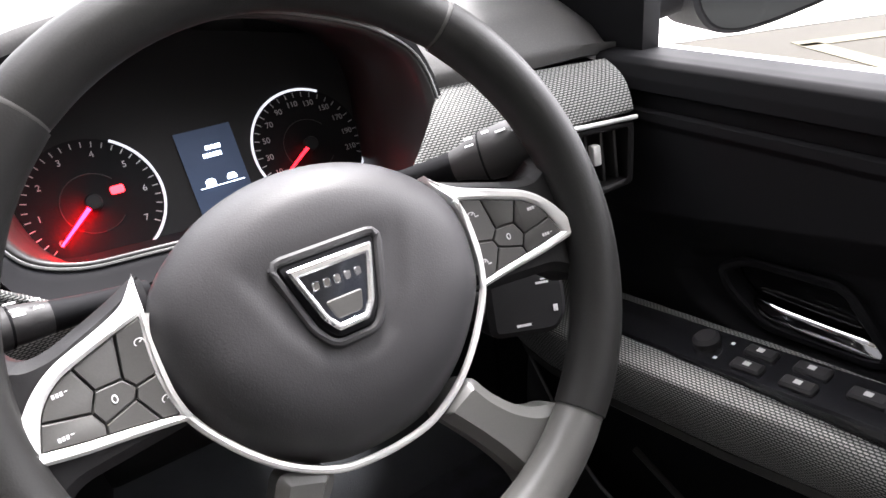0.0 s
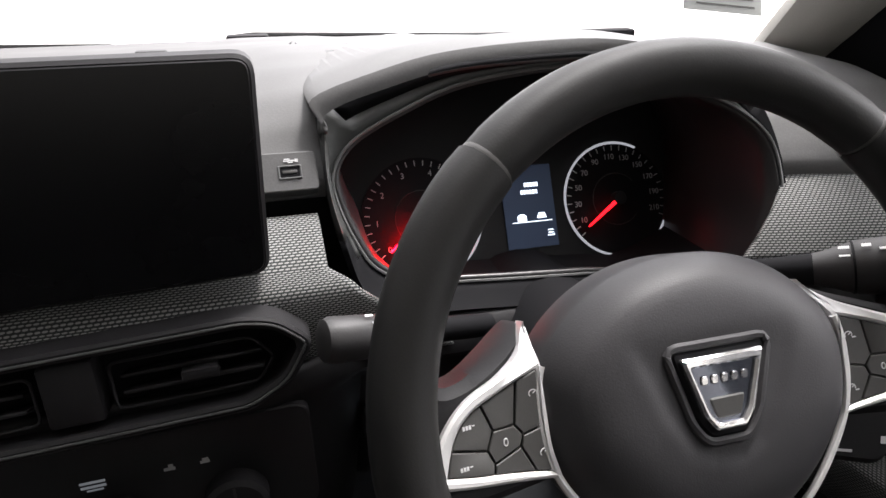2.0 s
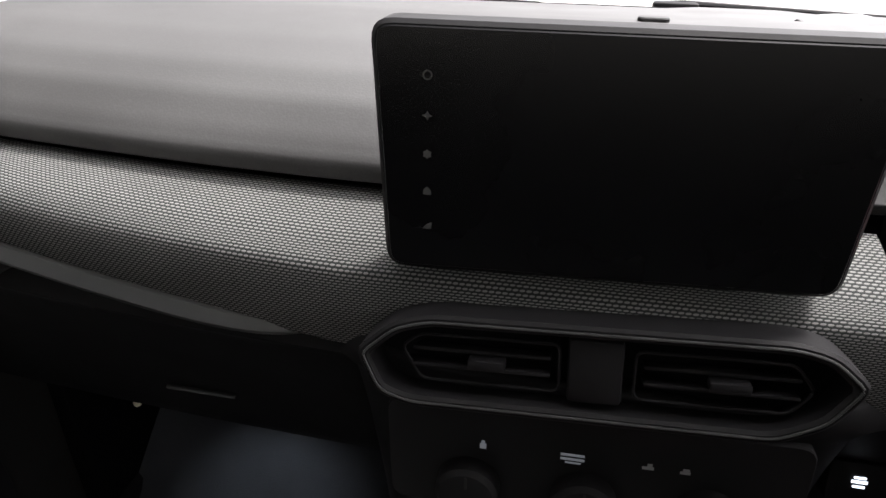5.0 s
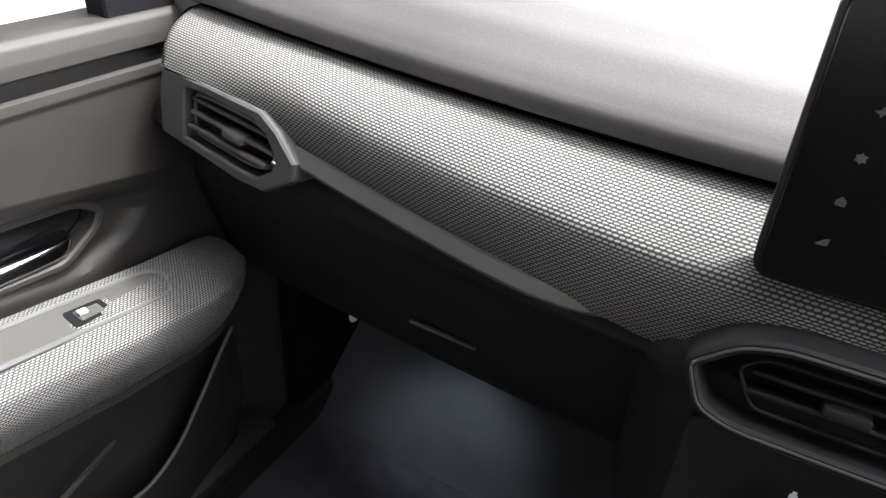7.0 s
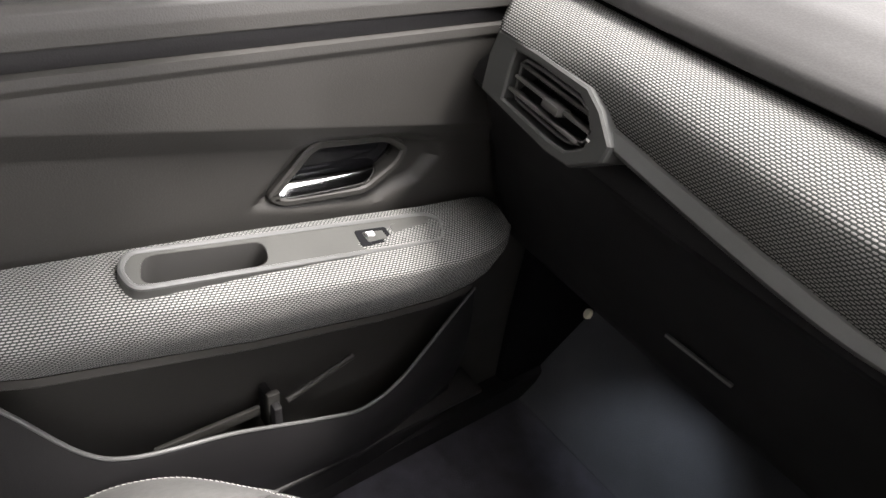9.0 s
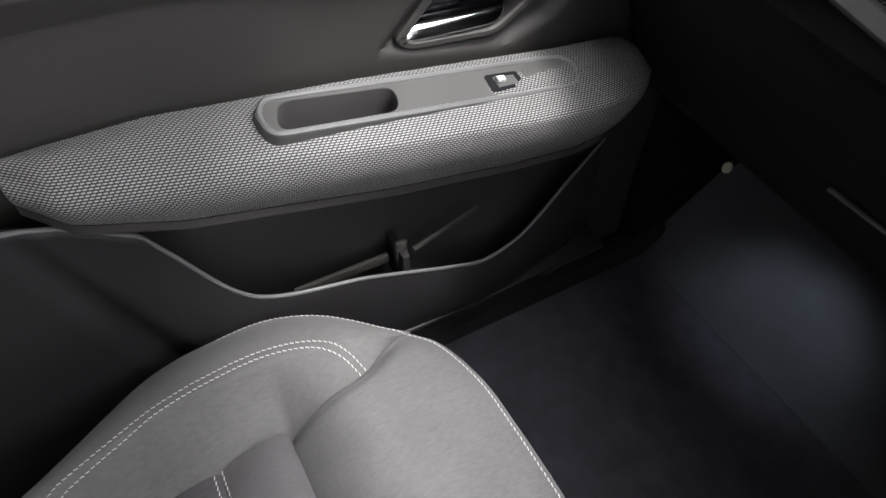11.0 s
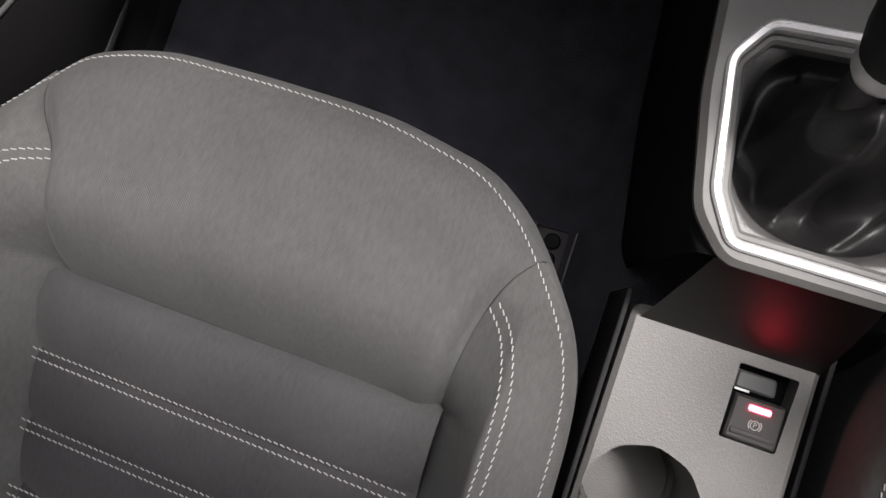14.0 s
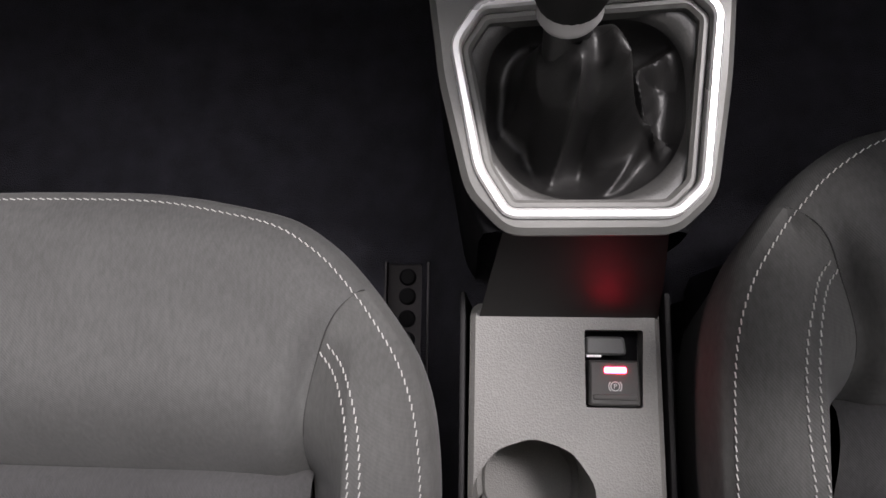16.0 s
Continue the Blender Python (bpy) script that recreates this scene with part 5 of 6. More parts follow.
    if pm.col[2][2] < 0:
        pm = frame_of(o3 + Vector((0, 0, 0.0062)), -e1, e2)
    g = 1 if pm.col[0][1] > 0 else -1

    def F(pts):
        q = [(g * x, y) for x, y in pts]
        return q if area2(q) > 0 else q[::-1]
    out = rounded(F([(-0.155, -0.020), (0.148, -0.022), (0.163, 0.010), (0.150, 0.024), (-0.148, 0.024), (-0.160, 0.006)]), 0.014, 4)
    if driver:
        out = rounded(F([(-0.245, -0.020), (0.118, -0.022), (0.133, 0.010), (0.120, 0.024), (-0.238, 0.024), (-0.250, 0.006)]), 0.014, 4)
    if not driver:
        cup = rounded(F([(-0.147, -0.014), (-0.042, -0.014), (-0.036, 0.014), (-0.138, 0.016)]), 0.012, 4)
        plate = part("armrest_plate", prism(out, -0.016, 0.0022, pm, edge=0.0012), PLATE, d, "grey plastic armrest plate with a grip cup")
        cut(plate, prism(cup, -0.008, 0.02, pm))
        cut(a, prism(inset(cup, -0.002), -0.05, 0.03, pm))
        wall = ring_prism(inset(cup, -0.0015), cup, -0.040, 0.0018, pm)
        prism(cup, -0.042, -0.040, pm, wall)
        cut(plate, prism(inset(cup, -0.0005), -0.030, 0.02, pm))
        part("grip_cup", wall, KEY, d, "grey deep grip cup")
        keyo = rounded(F([(0.052, -0.012), (0.090, -0.010), (0.090, 0.010), (0.054, 0.010)]), 0.003, 3)
        part("switch_well", prism(keyo, 0.001, 0.0030, pm), VOID, d)
        key = part("window_switch", prism(rounded(F([(0.060, -0.0085), (0.086, -0.0075), (0.086, 0.0075), (0.060, 0.0075)]), 0.003, 3), 0.0015, 0.0062, pm @ Matrix.Rotation(radians(2.0 * g), 4, "Y"), edge=0.002), PLATE, d, "grey rocker window switch")
        part("symbol", bars([(g * 0.066, 0.0, 0.008, 0.0055)], pm @ Matrix.Translation((0, 0, 0.0047)), h=0.0026), PRINT, key, "pale window symbol")
        part("switch_blank", prism(rounded(F([(0.094, -0.013), (0.146, -0.012), (0.150, 0.012), (0.096, 0.014)]), 0.008, 3), 0.001, 0.0030, pm, edge=0.0008), PLATE, d)
        part("plate_rim", ring_prism(out, inset(out, 0.0050), 0.0005, 0.0046, pm, edge=0.0016), TRIMG, plate, "raised rim of the plate")
    else:
        plate = part("armrest_plate", prism(out, -0.016, 0.0045, pm, edge=0.002), GLOSS, d, "black switch plate on the armrest")
        for bx, by in ((-0.109, -0.008), (-0.068, -0.008), (-0.109, 0.011), (-0.068, 0.011), (-0.152, 0.004)):
            k2 = part("window_switch", prism(rounded(F([(bx - 0.013, by - 0.0065), (bx + 0.013, by - 0.0065), (bx + 0.013, by + 0.0065), (bx - 0.013, by + 0.0065)]), 0.003, 3), 0.004, 0.0085, pm, edge=0.002), HARD, d, "black rocker window switch")
            part("symbol", bars([(g * bx, by, 0.0055, 0.0045)], pm @ Matrix.Translation((0, 0, 0.0087))), FAINT, k2, "pale window symbol")
        kn = part("mirror_knob", prism([(-g * 0.024 + 0.011 * math.cos(i * math.tau / 24), 0.002 + 0.012 * math.sin(i * math.tau / 24)) for i in range(24)], 0.004, 0.014, pm, edge=0.003), HARD, d, "round mirror adjusting knob")
        part("symbol", bars([(g * -0.040, -0.010, 0.003, 0.003), (g * -0.042, 0.012, 0.003, 0.003)], pm @ Matrix.Translation((0, 0, 0.0047))), FAINT, plate)
    # door pocket
    edge = smooth_line([(-0.636, -0.72, 0.61), (-0.635, -0.45, 0.59), (-0.634, -0.36, 0.55), (-0.634, -0.335, 0.515), (-0.632, -0.292, 0.434), (-0.630, -0.250, 0.402), (-0.628, -0.165, 0.381), (-0.628, -0.115, 0.362), (-0.629, -0.045, 0.333), (-0.630, 0.005, 0.318), (-0.632, 0.055, 0.334), (-0.636, 0.100, 0.372), (-0.640, 0.138, 0.408), (-0.646, 0.175, 0.436)], 5)

    def pocket(u, v):
        i = u * (len(edge) - 1)
        k = min(int(i), len(edge) - 2)
        e = edge[k].lerp(edge[k + 1], i - k)
        z = e.z + (0.13 - e.z) * v
        x = e.x + 0.012 * math.sin(math.pi * min(1, v * 1.6)) - 0.02 * v
        # sunken curved band round the speaker
        ya, yb = -0.344 - (z - 0.377) * 0.377, -0.396 - (z - 0.365) * 0.23
        inn = min(1.0, max(0.0, (ya - e.y) / 0.026)) * min(1.0, max(0.0, (e.y - yb) / 0.026))
        x -= 0.016 * inn
        return P(x, e.y, z)
    # shade under the armrest is put into the pocket's colour
    pk = part("pocket_wall", sheet(pocket, 260, 40, flip=s < 0), DOOR_SHADE, d, "plastic door pocket with a curved edge, darkened for shade")
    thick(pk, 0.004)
    # lighter grey tube paints the highlight along the pocket's lip
    part("pocket_edge", tube([P(p.x, p.y, p.z) for p in edge], 0.0022, 8), TRIMG, pk, "pocket edge in lighter grey for its highlight")
    part("pocket_floor", box((0.055, 0.60, 0.008), P(-0.66, -0.08, 0.225), 0.002), DARK, d)
    part("pocket_divider", box((0.046, 0.010, 0.060), P(-0.652, -0.106, 0.355), 0.003), DOOR_SHADE, d)
    part("divider_tab", box((0.010, 0.016, 0.05), P(-0.645, -0.106, 0.372), 0.004), DOORP, d)
    part("pocket_rib", box((0.006, 0.115, 0.014), P(-0.655, -0.175, 0.365), 0.002, None), DOORP, d, "pale rib inside the pocket")
    part("pocket_rib", tube([P(-0.654, -0.085, 0.362), P(-0.660, 0.005, 0.385)], 0.004, 8), DOORP, d)
    return d


door(-1, 0.0, "grey passenger door with a mesh armrest, chrome handle and pocket", False)
door(1, 0.022, "driver door darkened for its shade, with a mesh armrest and window switches", True)


# ---- front seats ----
SX = -0.345


def seat_level(y):
    """Height of the seat's insert along its length."""
    return lerp_table([(-0.75, 0.300), (-0.60, 0.305), (-0.50, 0.318), (-0.43, 0.332), (-0.36, 0.349), (-0.31, 0.356), (-0.25, 0.372), (-0.11, 0.372)], y)[0]


RIM = 0.383
OUTLINE = [(-0.170, -0.70), (-0.178, -0.62), (-0.190, -0.56), (-0.205, -0.52), (-0.229, -0.475), (-0.248, -0.44), (-0.265, -0.405), (-0.274, -0.37), (-0.2785, -0.32), (-0.279, -0.285), (-0.272, -0.254), (-0.258, -0.224), (-0.237, -0.197), (-0.215, -0.173), (-0.188, -0.1425), (-0.163, -0.124), (-0.111, -0.1095), (-0.06, -0.1068), (0.0, -0.1065), (0.064, -0.1085), (0.113, -0.1165), (0.152, -0.1265), (0.182, -0.1455), (0.202, -0.1655), (0.222, -0.191), (0.239, -0.217), (0.2495, -0.245), (0.2545, -0.275), (0.2565, -0.31), (0.2565, -0.36), (0.249, -0.42), (0.235, -0.48), (0.215, -0.54), (0.20, -0.62), (0.192, -0.70)]
rim_line = smooth_line([(SX + x, y, 0) for x, y in OUTLINE], 8)
SEAM = {1: [(0.1665, -0.300), (0.1715, -0.268), (0.1775, -0.232), (0.184, -0.209), (0.194, -0.189), (0.2075, -0.1735)], -1: [(-0.1635, -0.297), (-0.1615, -0.268), (-0.164, -0.240), (-0.169, -0.212), (-0.180, -0.186), (-0.193, -0.1475)]}
INNER = {1: [(0.155, -0.70), (0.160, -0.60), (0.164, -0.50), (0.168, -0.43), (0.169, -0.36)], -1: [(-0.150, -0.70), (-0.153, -0.60), (-0.158, -0.50), (-0.165, -0.43), (-0.166, -0.36)]}
TWIN = {1: [(0.165, -0.70), (0.175, -0.60), (0.187, -0.50), (0.203, -0.41), (0.2095, -0.36), (0.2115, -0.32), (0.2115, -0.288), (0.2095, -0.263), (0.205, -0.2435), (0.197, -0.226), (0.1845, -0.2125)], -1: [(-0.155, -0.70), (-0.165, -0.56), (-0.178, -0.506), (-0.189, -0.475), (-0.203, -0.432), (-0.2145, -0.392), (-0.2205, -0.35), (-0.2235, -0.315), (-0.2225, -0.286), (-0.2165, -0.259), (-0.206, -0.2375), (-0.190, -0.221), (-0.1695, -0.2110)]}


def along(line, t):
    i = max(0.0, min(1.0, t)) * (len(line) - 1)
    k = min(int(i), len(line) - 2)
    return line[k].lerp(line[k + 1], i - k)


rim_line = even(rim_line, 400)


def nearest(line, p):
    return min(range(len(line)), key=lambda i: (line[i] - p).length)


def outward(i):
    d = rim_line[min(i + 2, len(rim_line) - 1)] - rim_line[max(i - 2, 0)]
    return Vector((-d.y, d.x, 0)).normalized()


def rim_height(y):
    return RIM + (0.0 if y > -0.36 else (y + 0.36) * 0.07)


def thigh_height(t, y):
    """The thigh panel's height from its rear seam (t = 0) to its front edge (t = 1)."""
    r = min(1.0, max(0.0, t / 0.40))
    return 0.350 + 0.053 * (1 - (1 - r) ** 2.2) + 0.003 * math.sin(math.pi * t) - 0.023 * max(0.0, (t - 0.70) / 0.30) ** 2.3


def edge_drop(t):
    """How deep the seam between thigh panel and bolster is pulled in."""
    return 0.019 * (1 - step(0.55, 1.0, t))


def skirt(i, s):
    b, n = rim_line[i], outward(i)
    return b + n * (0.008 * math.sin(math.pi * min(1.0, s * 3.5)) - 0.030 * s) + Vector((0, 0, rim_height(b.y) - 0.006 * min(1.0, s * 12) - 0.20 * s))


def seat():
    st = thing("front_seat", (SX, -0.4, 0.10), "grey cloth car seat with white twin stitching", "car seat", "front seats")
    seam = {s: even(smooth_line([(SX + x, y, 0) for x, y in SEAM[s]], 8), 60) for s in (1, -1)}
    ends = {s: nearest(rim_line, seam[s][-1]) for s in (1, -1)}
    for s in (1, -1):
        seam[s][-1] = rim_line[ends[s]]
    trees = []

    for s in (1, -1):
        flat = smooth_line([(SX + x, y, 0) for x, y in INNER[s] + SEAM[s][:1]], 8)
        inner = flat + seam[s][1:]
        inner_e = even(inner, 200)
        hinge = nearest(inner_e, seam[s][0]) / 200
        side = list(range(0, ends[-1] + 1)) if s < 0 else list(range(400, ends[1] - 1, -1))
        crest_line = even(smooth_line([(SX + x, y, 0) for x, y in TWIN[s]], 8), 200)

        def fn(u, v, s=s, inner_e=inner_e, hinge=hinge, side=side, crest_line=crest_line):
            a = along(inner_e, u)
            i = side[min(int(round(u * (len(side) - 1))), len(side) - 1)]
            b = rim_line[i]
            if v > 0.76:
                return skirt(i, (v - 0.76) / 0.24)
            tip = min(1.0, (1 - u) / 0.16)
            tip = tip * tip * (3 - 2 * tip)
            rim = rim_height(b.y)
            if u > hinge:
                z_in = thigh_height((u - hinge) / (1 - hinge), a.y) - edge_drop((u - hinge) / (1 - hinge))
            else:
                z_in = seat_level(a.y) - 0.028
            crest = RIM + 0.026 * tip + (0.0 if a.y > -0.36 else (a.y + 0.36) * 0.08)
            m = 0.42
            t = v / 0.76
            p = a.lerp(b, t)
            if t < m:
                k = t / m
                z = z_in + (crest - z_in) * (k if u > hinge else min(1.0, k * 1.08 - 0.08 * k * k))
            else:
                k = (t - m) / (1 - m)
                z = crest - (crest - rim) * k ** 2.4
            return (p.x, p.y, z)
        bm = sheet(fn, 110, 50, flip=s > 0)
        trees.append(BVHTree.FromBMesh(bm))
        part("bolster", bm, CLOTH_B, st, "grey cloth side bolster", 70)

    def thigh(u, v):
        if v > 0.80:
            i = int(round(ends[-1] + (ends[1] - ends[-1]) * u))
            return skirt(i, (v - 0.80) / 0.20)
        t = v / 0.80
        a, b = along(seam[-1], t), along(seam[1], t)
        f = rim_line[int(round(ends[-1] + (ends[1] - ends[-1]) * u))]
        p = a.lerp(b, u) + (f - rim_line[ends[-1]].lerp(rim_line[ends[1]], u)) * t
        z = thigh_height(t, p.y) - edge_drop(t) * math.exp(-(min(u, 1 - u) / 0.030) ** 2)
        return (p.x, p.y, z)

    bm = sheet(thigh, 110, 60, flip=True)
    trees.append(BVHTree.FromBMesh(bm))
    part("thigh_panel", bm, CLOTH, st, "grey cloth thigh panel with a rounded front", 70)

    def drape(line):
        """The line let down onto the cushion."""
        out = []
        for p in line:
            top = None
            for tree in trees:
                q = tree.ray_cast(Vector((p.x, p.y, 0.6)), Vector((0, 0, -1)))[0]
                if q and (top is None or q.z > top.z):
                    top = q
            if top:
                out.append(top)
        return out

    for s in (1, -1):
        part("seam", tube(drape(seam[s][14:]), 0.0005, 6), DARK, st, "dark seam between thigh panel and bolster")
    stitches = []
    for s in (1, -1):
        line = even(smooth_line([(SX + x, y, 0) for x, y in TWIN[s]], 8), 150)
        for off in (0.0036, -0.0036):
            moved = []
            for i, p in enumerate(line):
                d = line[min(i + 1, 150)] - line[max(i - 1, 0)]
                moved.append(p + Vector((-d.y, d.x, 0)).normalized() * off * max(0.3, 1 - max(0.0, -0.40 - p.y) * 6))
            stitches.append((drape(moved), 0.0004))
    stitches.append((drape([rim_line[i] - outward(i) * (0.0068 if i > 150 else 0.0022) for i in range(100, 399)]), 0.0004))
    cuts = [-0.296, -0.3675, -0.430, -0.490, -0.555, -0.62, -0.70]
    for k, (y0, y1) in enumerate(zip(cuts, cuts[1:])):
        def panel(u, v, y0=y0, y1=y1):
            y = y0 + (y1 - y0) * v
            hump = 0.007 * max(0.0, math.sin(math.pi * v)) ** 0.5 + (0.010 * max(0.0, math.sin(math.pi * v ** 0.6)) if y1 > -0.40 else 0.0)
            side = 0.018 * (abs(u - 0.5) * 2) ** 7
            x = (-0.170 + 0.340 * u) * (1.0 if y > -0.42 else 1 + (y + 0.42) * 0.25)
            return (SX + x, y, seat_level(y) + hump - 0.004 - side)
        part("insert_panel", sheet(panel, 24, 10, flip=True), CLOTH_R if k == 0 else CLOTH_D, st, "grey cloth roll behind the thigh panel" if k == 0 else "dark grey cloth insert panel", 70)
        if k:
            for dy in (0.004, -0.004):
                stitches.append(([Vector((SX - 0.160 + 0.325 * i / 40, y0 + dy, seat_level(y0 + dy) + 0.0012)) for i in range(41)], 0.0))
    bm = bmesh.new()
    for line, lift in stitches:
        length = sum((b - a).length for a, b in zip(line, line[1:]))
        knots = even(line, max(2, round(length / 0.0054)))
        for a, b in zip(knots, knots[1:]):
            d = b - a
            for i in range(1):
                p = a.lerp(b, 0.5) + Vector((0, 0, lift))
                t = d.normalized()
                sd = t.cross(Vector((0, 0, 1))).normalized() if abs(t.z) < 0.95 else Vector((1, 0, 0))
                m = frame_of(p, t, sd) @ Matrix.Rotation(radians(14), 4, "Z")
                box((0.0038, 0.00070, 0.0008), (0, 0, 0), 0, m, bm)
    part("stitching", bm, THREAD, st, "white twin thread stitching", 20)["kind"] = "stuff"
    part("base_frame", box((0.44, 0.46, 0.09), (SX, -0.42, 0.215), 0.02), HARD, st)
    for s in (1, -1):
        part("seat_foot", box((0.05, 0.40, 0.09), (SX + s * 0.19, -0.42, 0.143), 0.006), STEEL, st)
    return st


seat()
driver_seat = seat()
for ob in driver_seat.children:
    # the driver's seat is the mirror image of the passenger's
    ob.data.transform(Matrix.Translation((0, 0.055, 0)) @ Matrix.Scale(-1, 4, (1, 0, 0)) @ Matrix.Translation((0.002, 0, 0)))
    ob.data.flip_normals()
driver_seat.location = (-SX, -0.345, 0.10)
bpy.context.view_layer.update()
for ob in driver_seat.children:
    ob.matrix_parent_inverse = driver_seat.matrix_world.inverted()

# seat rail on the floor
rail = thing("seat_rail", (-0.14, -0.16, 0.10), "dark steel seat rail with punched holes on the floor", "seat rail")
part("channel", box((0.046, 0.34, 0.030), (-0.141, -0.29, 0.118), 0.004), STEEL, rail)
for yy in (-0.135, -0.155, -0.178, -0.200):
    part("stud", prism([(0.009 * math.cos(i * math.tau / 20), 0.009 * math.sin(i * math.tau / 20)) for i in range(20)], 0, 0.005, Matrix.Translation((-0.141, yy, 0.1325)), edge=0.002), HARD, rail)
for xx in (-0.163, -0.119):
    part("flange", box((0.002, 0.34, 0.012), (xx, -0.29, 0.138), 0.0), STEEL, rail)


# ---- centre console ----
console = thing("centre_console", (0, -0.2, 0.10), "dark centre console with a grey rear tray and cup holder", "console")


def body_fn(u, v):
    y = 0.10 - 0.246 * u
    w = lerp_table([(-0.16, 0.050), (-0.13, 0.067), (-0.01, 0.088), (0.10, 0.10)], y)[0]
    x, z = lerp_table([(0, -w - 0.012, 0.20), (0.30, -w - 0.004, 0.40), (0.38, -w, 0.432), (0.42, -w + 0.004, 0.438), (0.5, 0, 0.439), (0.58, w - 0.004, 0.438), (0.62, w, 0.432), (0.70, w + 0.004, 0.40), (1, w + 0.012, 0.20)], v)
    return (x + 0.001, y, z + 0.10 * max(0.0, y + 0.12))


front = part("front_body", sheet(body_fn, 20, 40), VOID, console, "black console body in front")
part("rear_face", sheet(lambda u, v: (0.001 + (u - 0.5) * (0.094 + 0.034 * v), -0.146 - 0.046 * v, 0.434 - 0.109 * v + 0.004 * math.sin(math.pi * v)), 10, 10), REAR, console, "dark sloping rear face of the console")

ring_c = [(-0.0735, -0.040), (-0.059, -0.018), (0.061, -0.011), (0.074, -0.024), (0.0645, -0.122), (0.0485, -0.1375), (-0.0435, -0.1375), (-0.0595, -0.112)]


def ring_z(y):
    return 0.446 + 0.10 * max(0.0, y + 0.14)


def lay(pts, dz=0.0):
    return [Vector((x, y, ring_z(y) + dz)) for x, y in pts]


ring_c = ring_c[::-1] if area2(ring_c) < 0 else ring_c
base_m = frame_of((0, -0.14, 0.446), (1, 0, 0), (0, 1, 0.10))


def loc(pts):
    return [(x, (y + 0.14) * 1.005) for x, y in pts]


outer_c = rounded(loc([(-0.094, 0.030), (-0.083, -0.060), (-0.0675, -0.125), (-0.0445, -0.1495), (0.0505, -0.1490), (0.0725, -0.128), (0.082, -0.060), (0.088, 0.030)]), 0.010, 4)
outer_c = outer_c if area2(outer_c) > 0 else outer_c[::-1]
inner_c = rounded(inset(loc(ring_c), 0.0025), 0.004, 4)


def surround():
    """The surround's top plate with an opening for the gaiter."""
    bm = prism(outer_c, -0.009, 0.001, base_m, edge=0.004)
    return bm


plate = part("surround", surround(), SURR, console, "grey plastic surround of the gear gaiter")
cut(plate, prism(inner_c, -0.05, 0.03, base_m))
cut(front, prism(inset(inner_c, -0.003), -0.06, 0.03, base_m))
r_round = rounded(loc(ring_c), 0.006, 4)
part("surround_skirt", ring_prism(inset(outer_c, 0.0015), inset(outer_c, 0.006), -0.030, -0.008, base_m), VOID, console, "black skirt below the surround")
part("chrome_ring", ring_prism(inset(r_round, -0.0032), inset(r_round, 0.0028), -0.006, 0.0040, base_m, edge=0.0014), BRIGHT, console, "bright chrome ring round the gaiter")
part("inner_lip", ring_prism(inset(r_round, 0.0022), inset(r_round, 0.0085), -0.014, -0.003, base_m, edge=0.002), SURR, console)


HC = Vector((0.002, 0.066))


def hem_line(n=96):
    """The rounded fold where the gaiter's hem turns down."""
    out = []
    for i in range(n):
        a = math.tau * i / n
        c, q = math.cos(a), math.sin(a)
        e = 2.15 + 1.3 * step(-0.1, 0.3, q)
        r = (abs(c / 0.0600) ** e + abs(q / 0.0560) ** e) ** (-1 / e)
        out.append(HC + Vector((c, q)) * r)
    return out


def hem():
    """Flat hem of the gaiter between its frame and the fold."""
    bm = bmesh.new()
    foot = [Vector(p) for p in rounded(inset(loc(ring_c), 0.006), 0.006, 4)]
    loops = [[], [], [], []]
    for q in hem_line():
        d = (q - HC).normalized()
        far = q
        for p0, p1 in zip(foot, foot[1:] + foot[:1]):
            e = p1 - p0
            den = d.x * e.y - d.y * e.x
            if abs(den) > 1e-9:
                w = p0 - HC
                t, k = (w.x * e.y - w.y * e.x) / den, (w.x * d.y - w.y * d.x) / den
                if t > 0 and -0.001 <= k <= 1.001:
                    far = HC + d * t
        gap = max(0.0, (far - q).length)
        for k, (f, z) in enumerate(((1.0, -0.010), (0.5, -0.0085 - 0.10 * gap), (0.0, -0.011 - 0.16 * gap), (-0.08, -0.016 - 0.2 * gap))):
            loops[k].append(bm.verts.new(base_m @ Vector((*(q.lerp(far, f) if f >= 0 else q - d * 0.002), z))))
    for a, b in zip(loops, loops[1:]):
        for i in range(len(a)):
            bm.faces.new((a[i], a[(i + 1) % len(a)], b[(i + 1) % len(a)], b[i]))
    return bm


def beside(line, p):
    """Signed distance of p from a bent line (positive on its right) and how far along it lies."""
    best = (9.0, 0.0)
    n = len(line) - 1
    for i, (a, b) in enumerate(zip(line, line[1:])):
        e = b - a
        t = min(1.0, max(0.0, (p - a).dot(e) / e.length_squared))
        q = a + e * t
        d = (p - q).length
        if d < abs(best[0]):
            best = (d if e.x * (p.y - a.y) - e.y * (p.x - a.x) < 0 else -d, (i + t) / n)
    return best


def path2(pts):
    return [p.to_2d() for p in smooth_line([(x, y, 0) for x, y in pts], 5)]


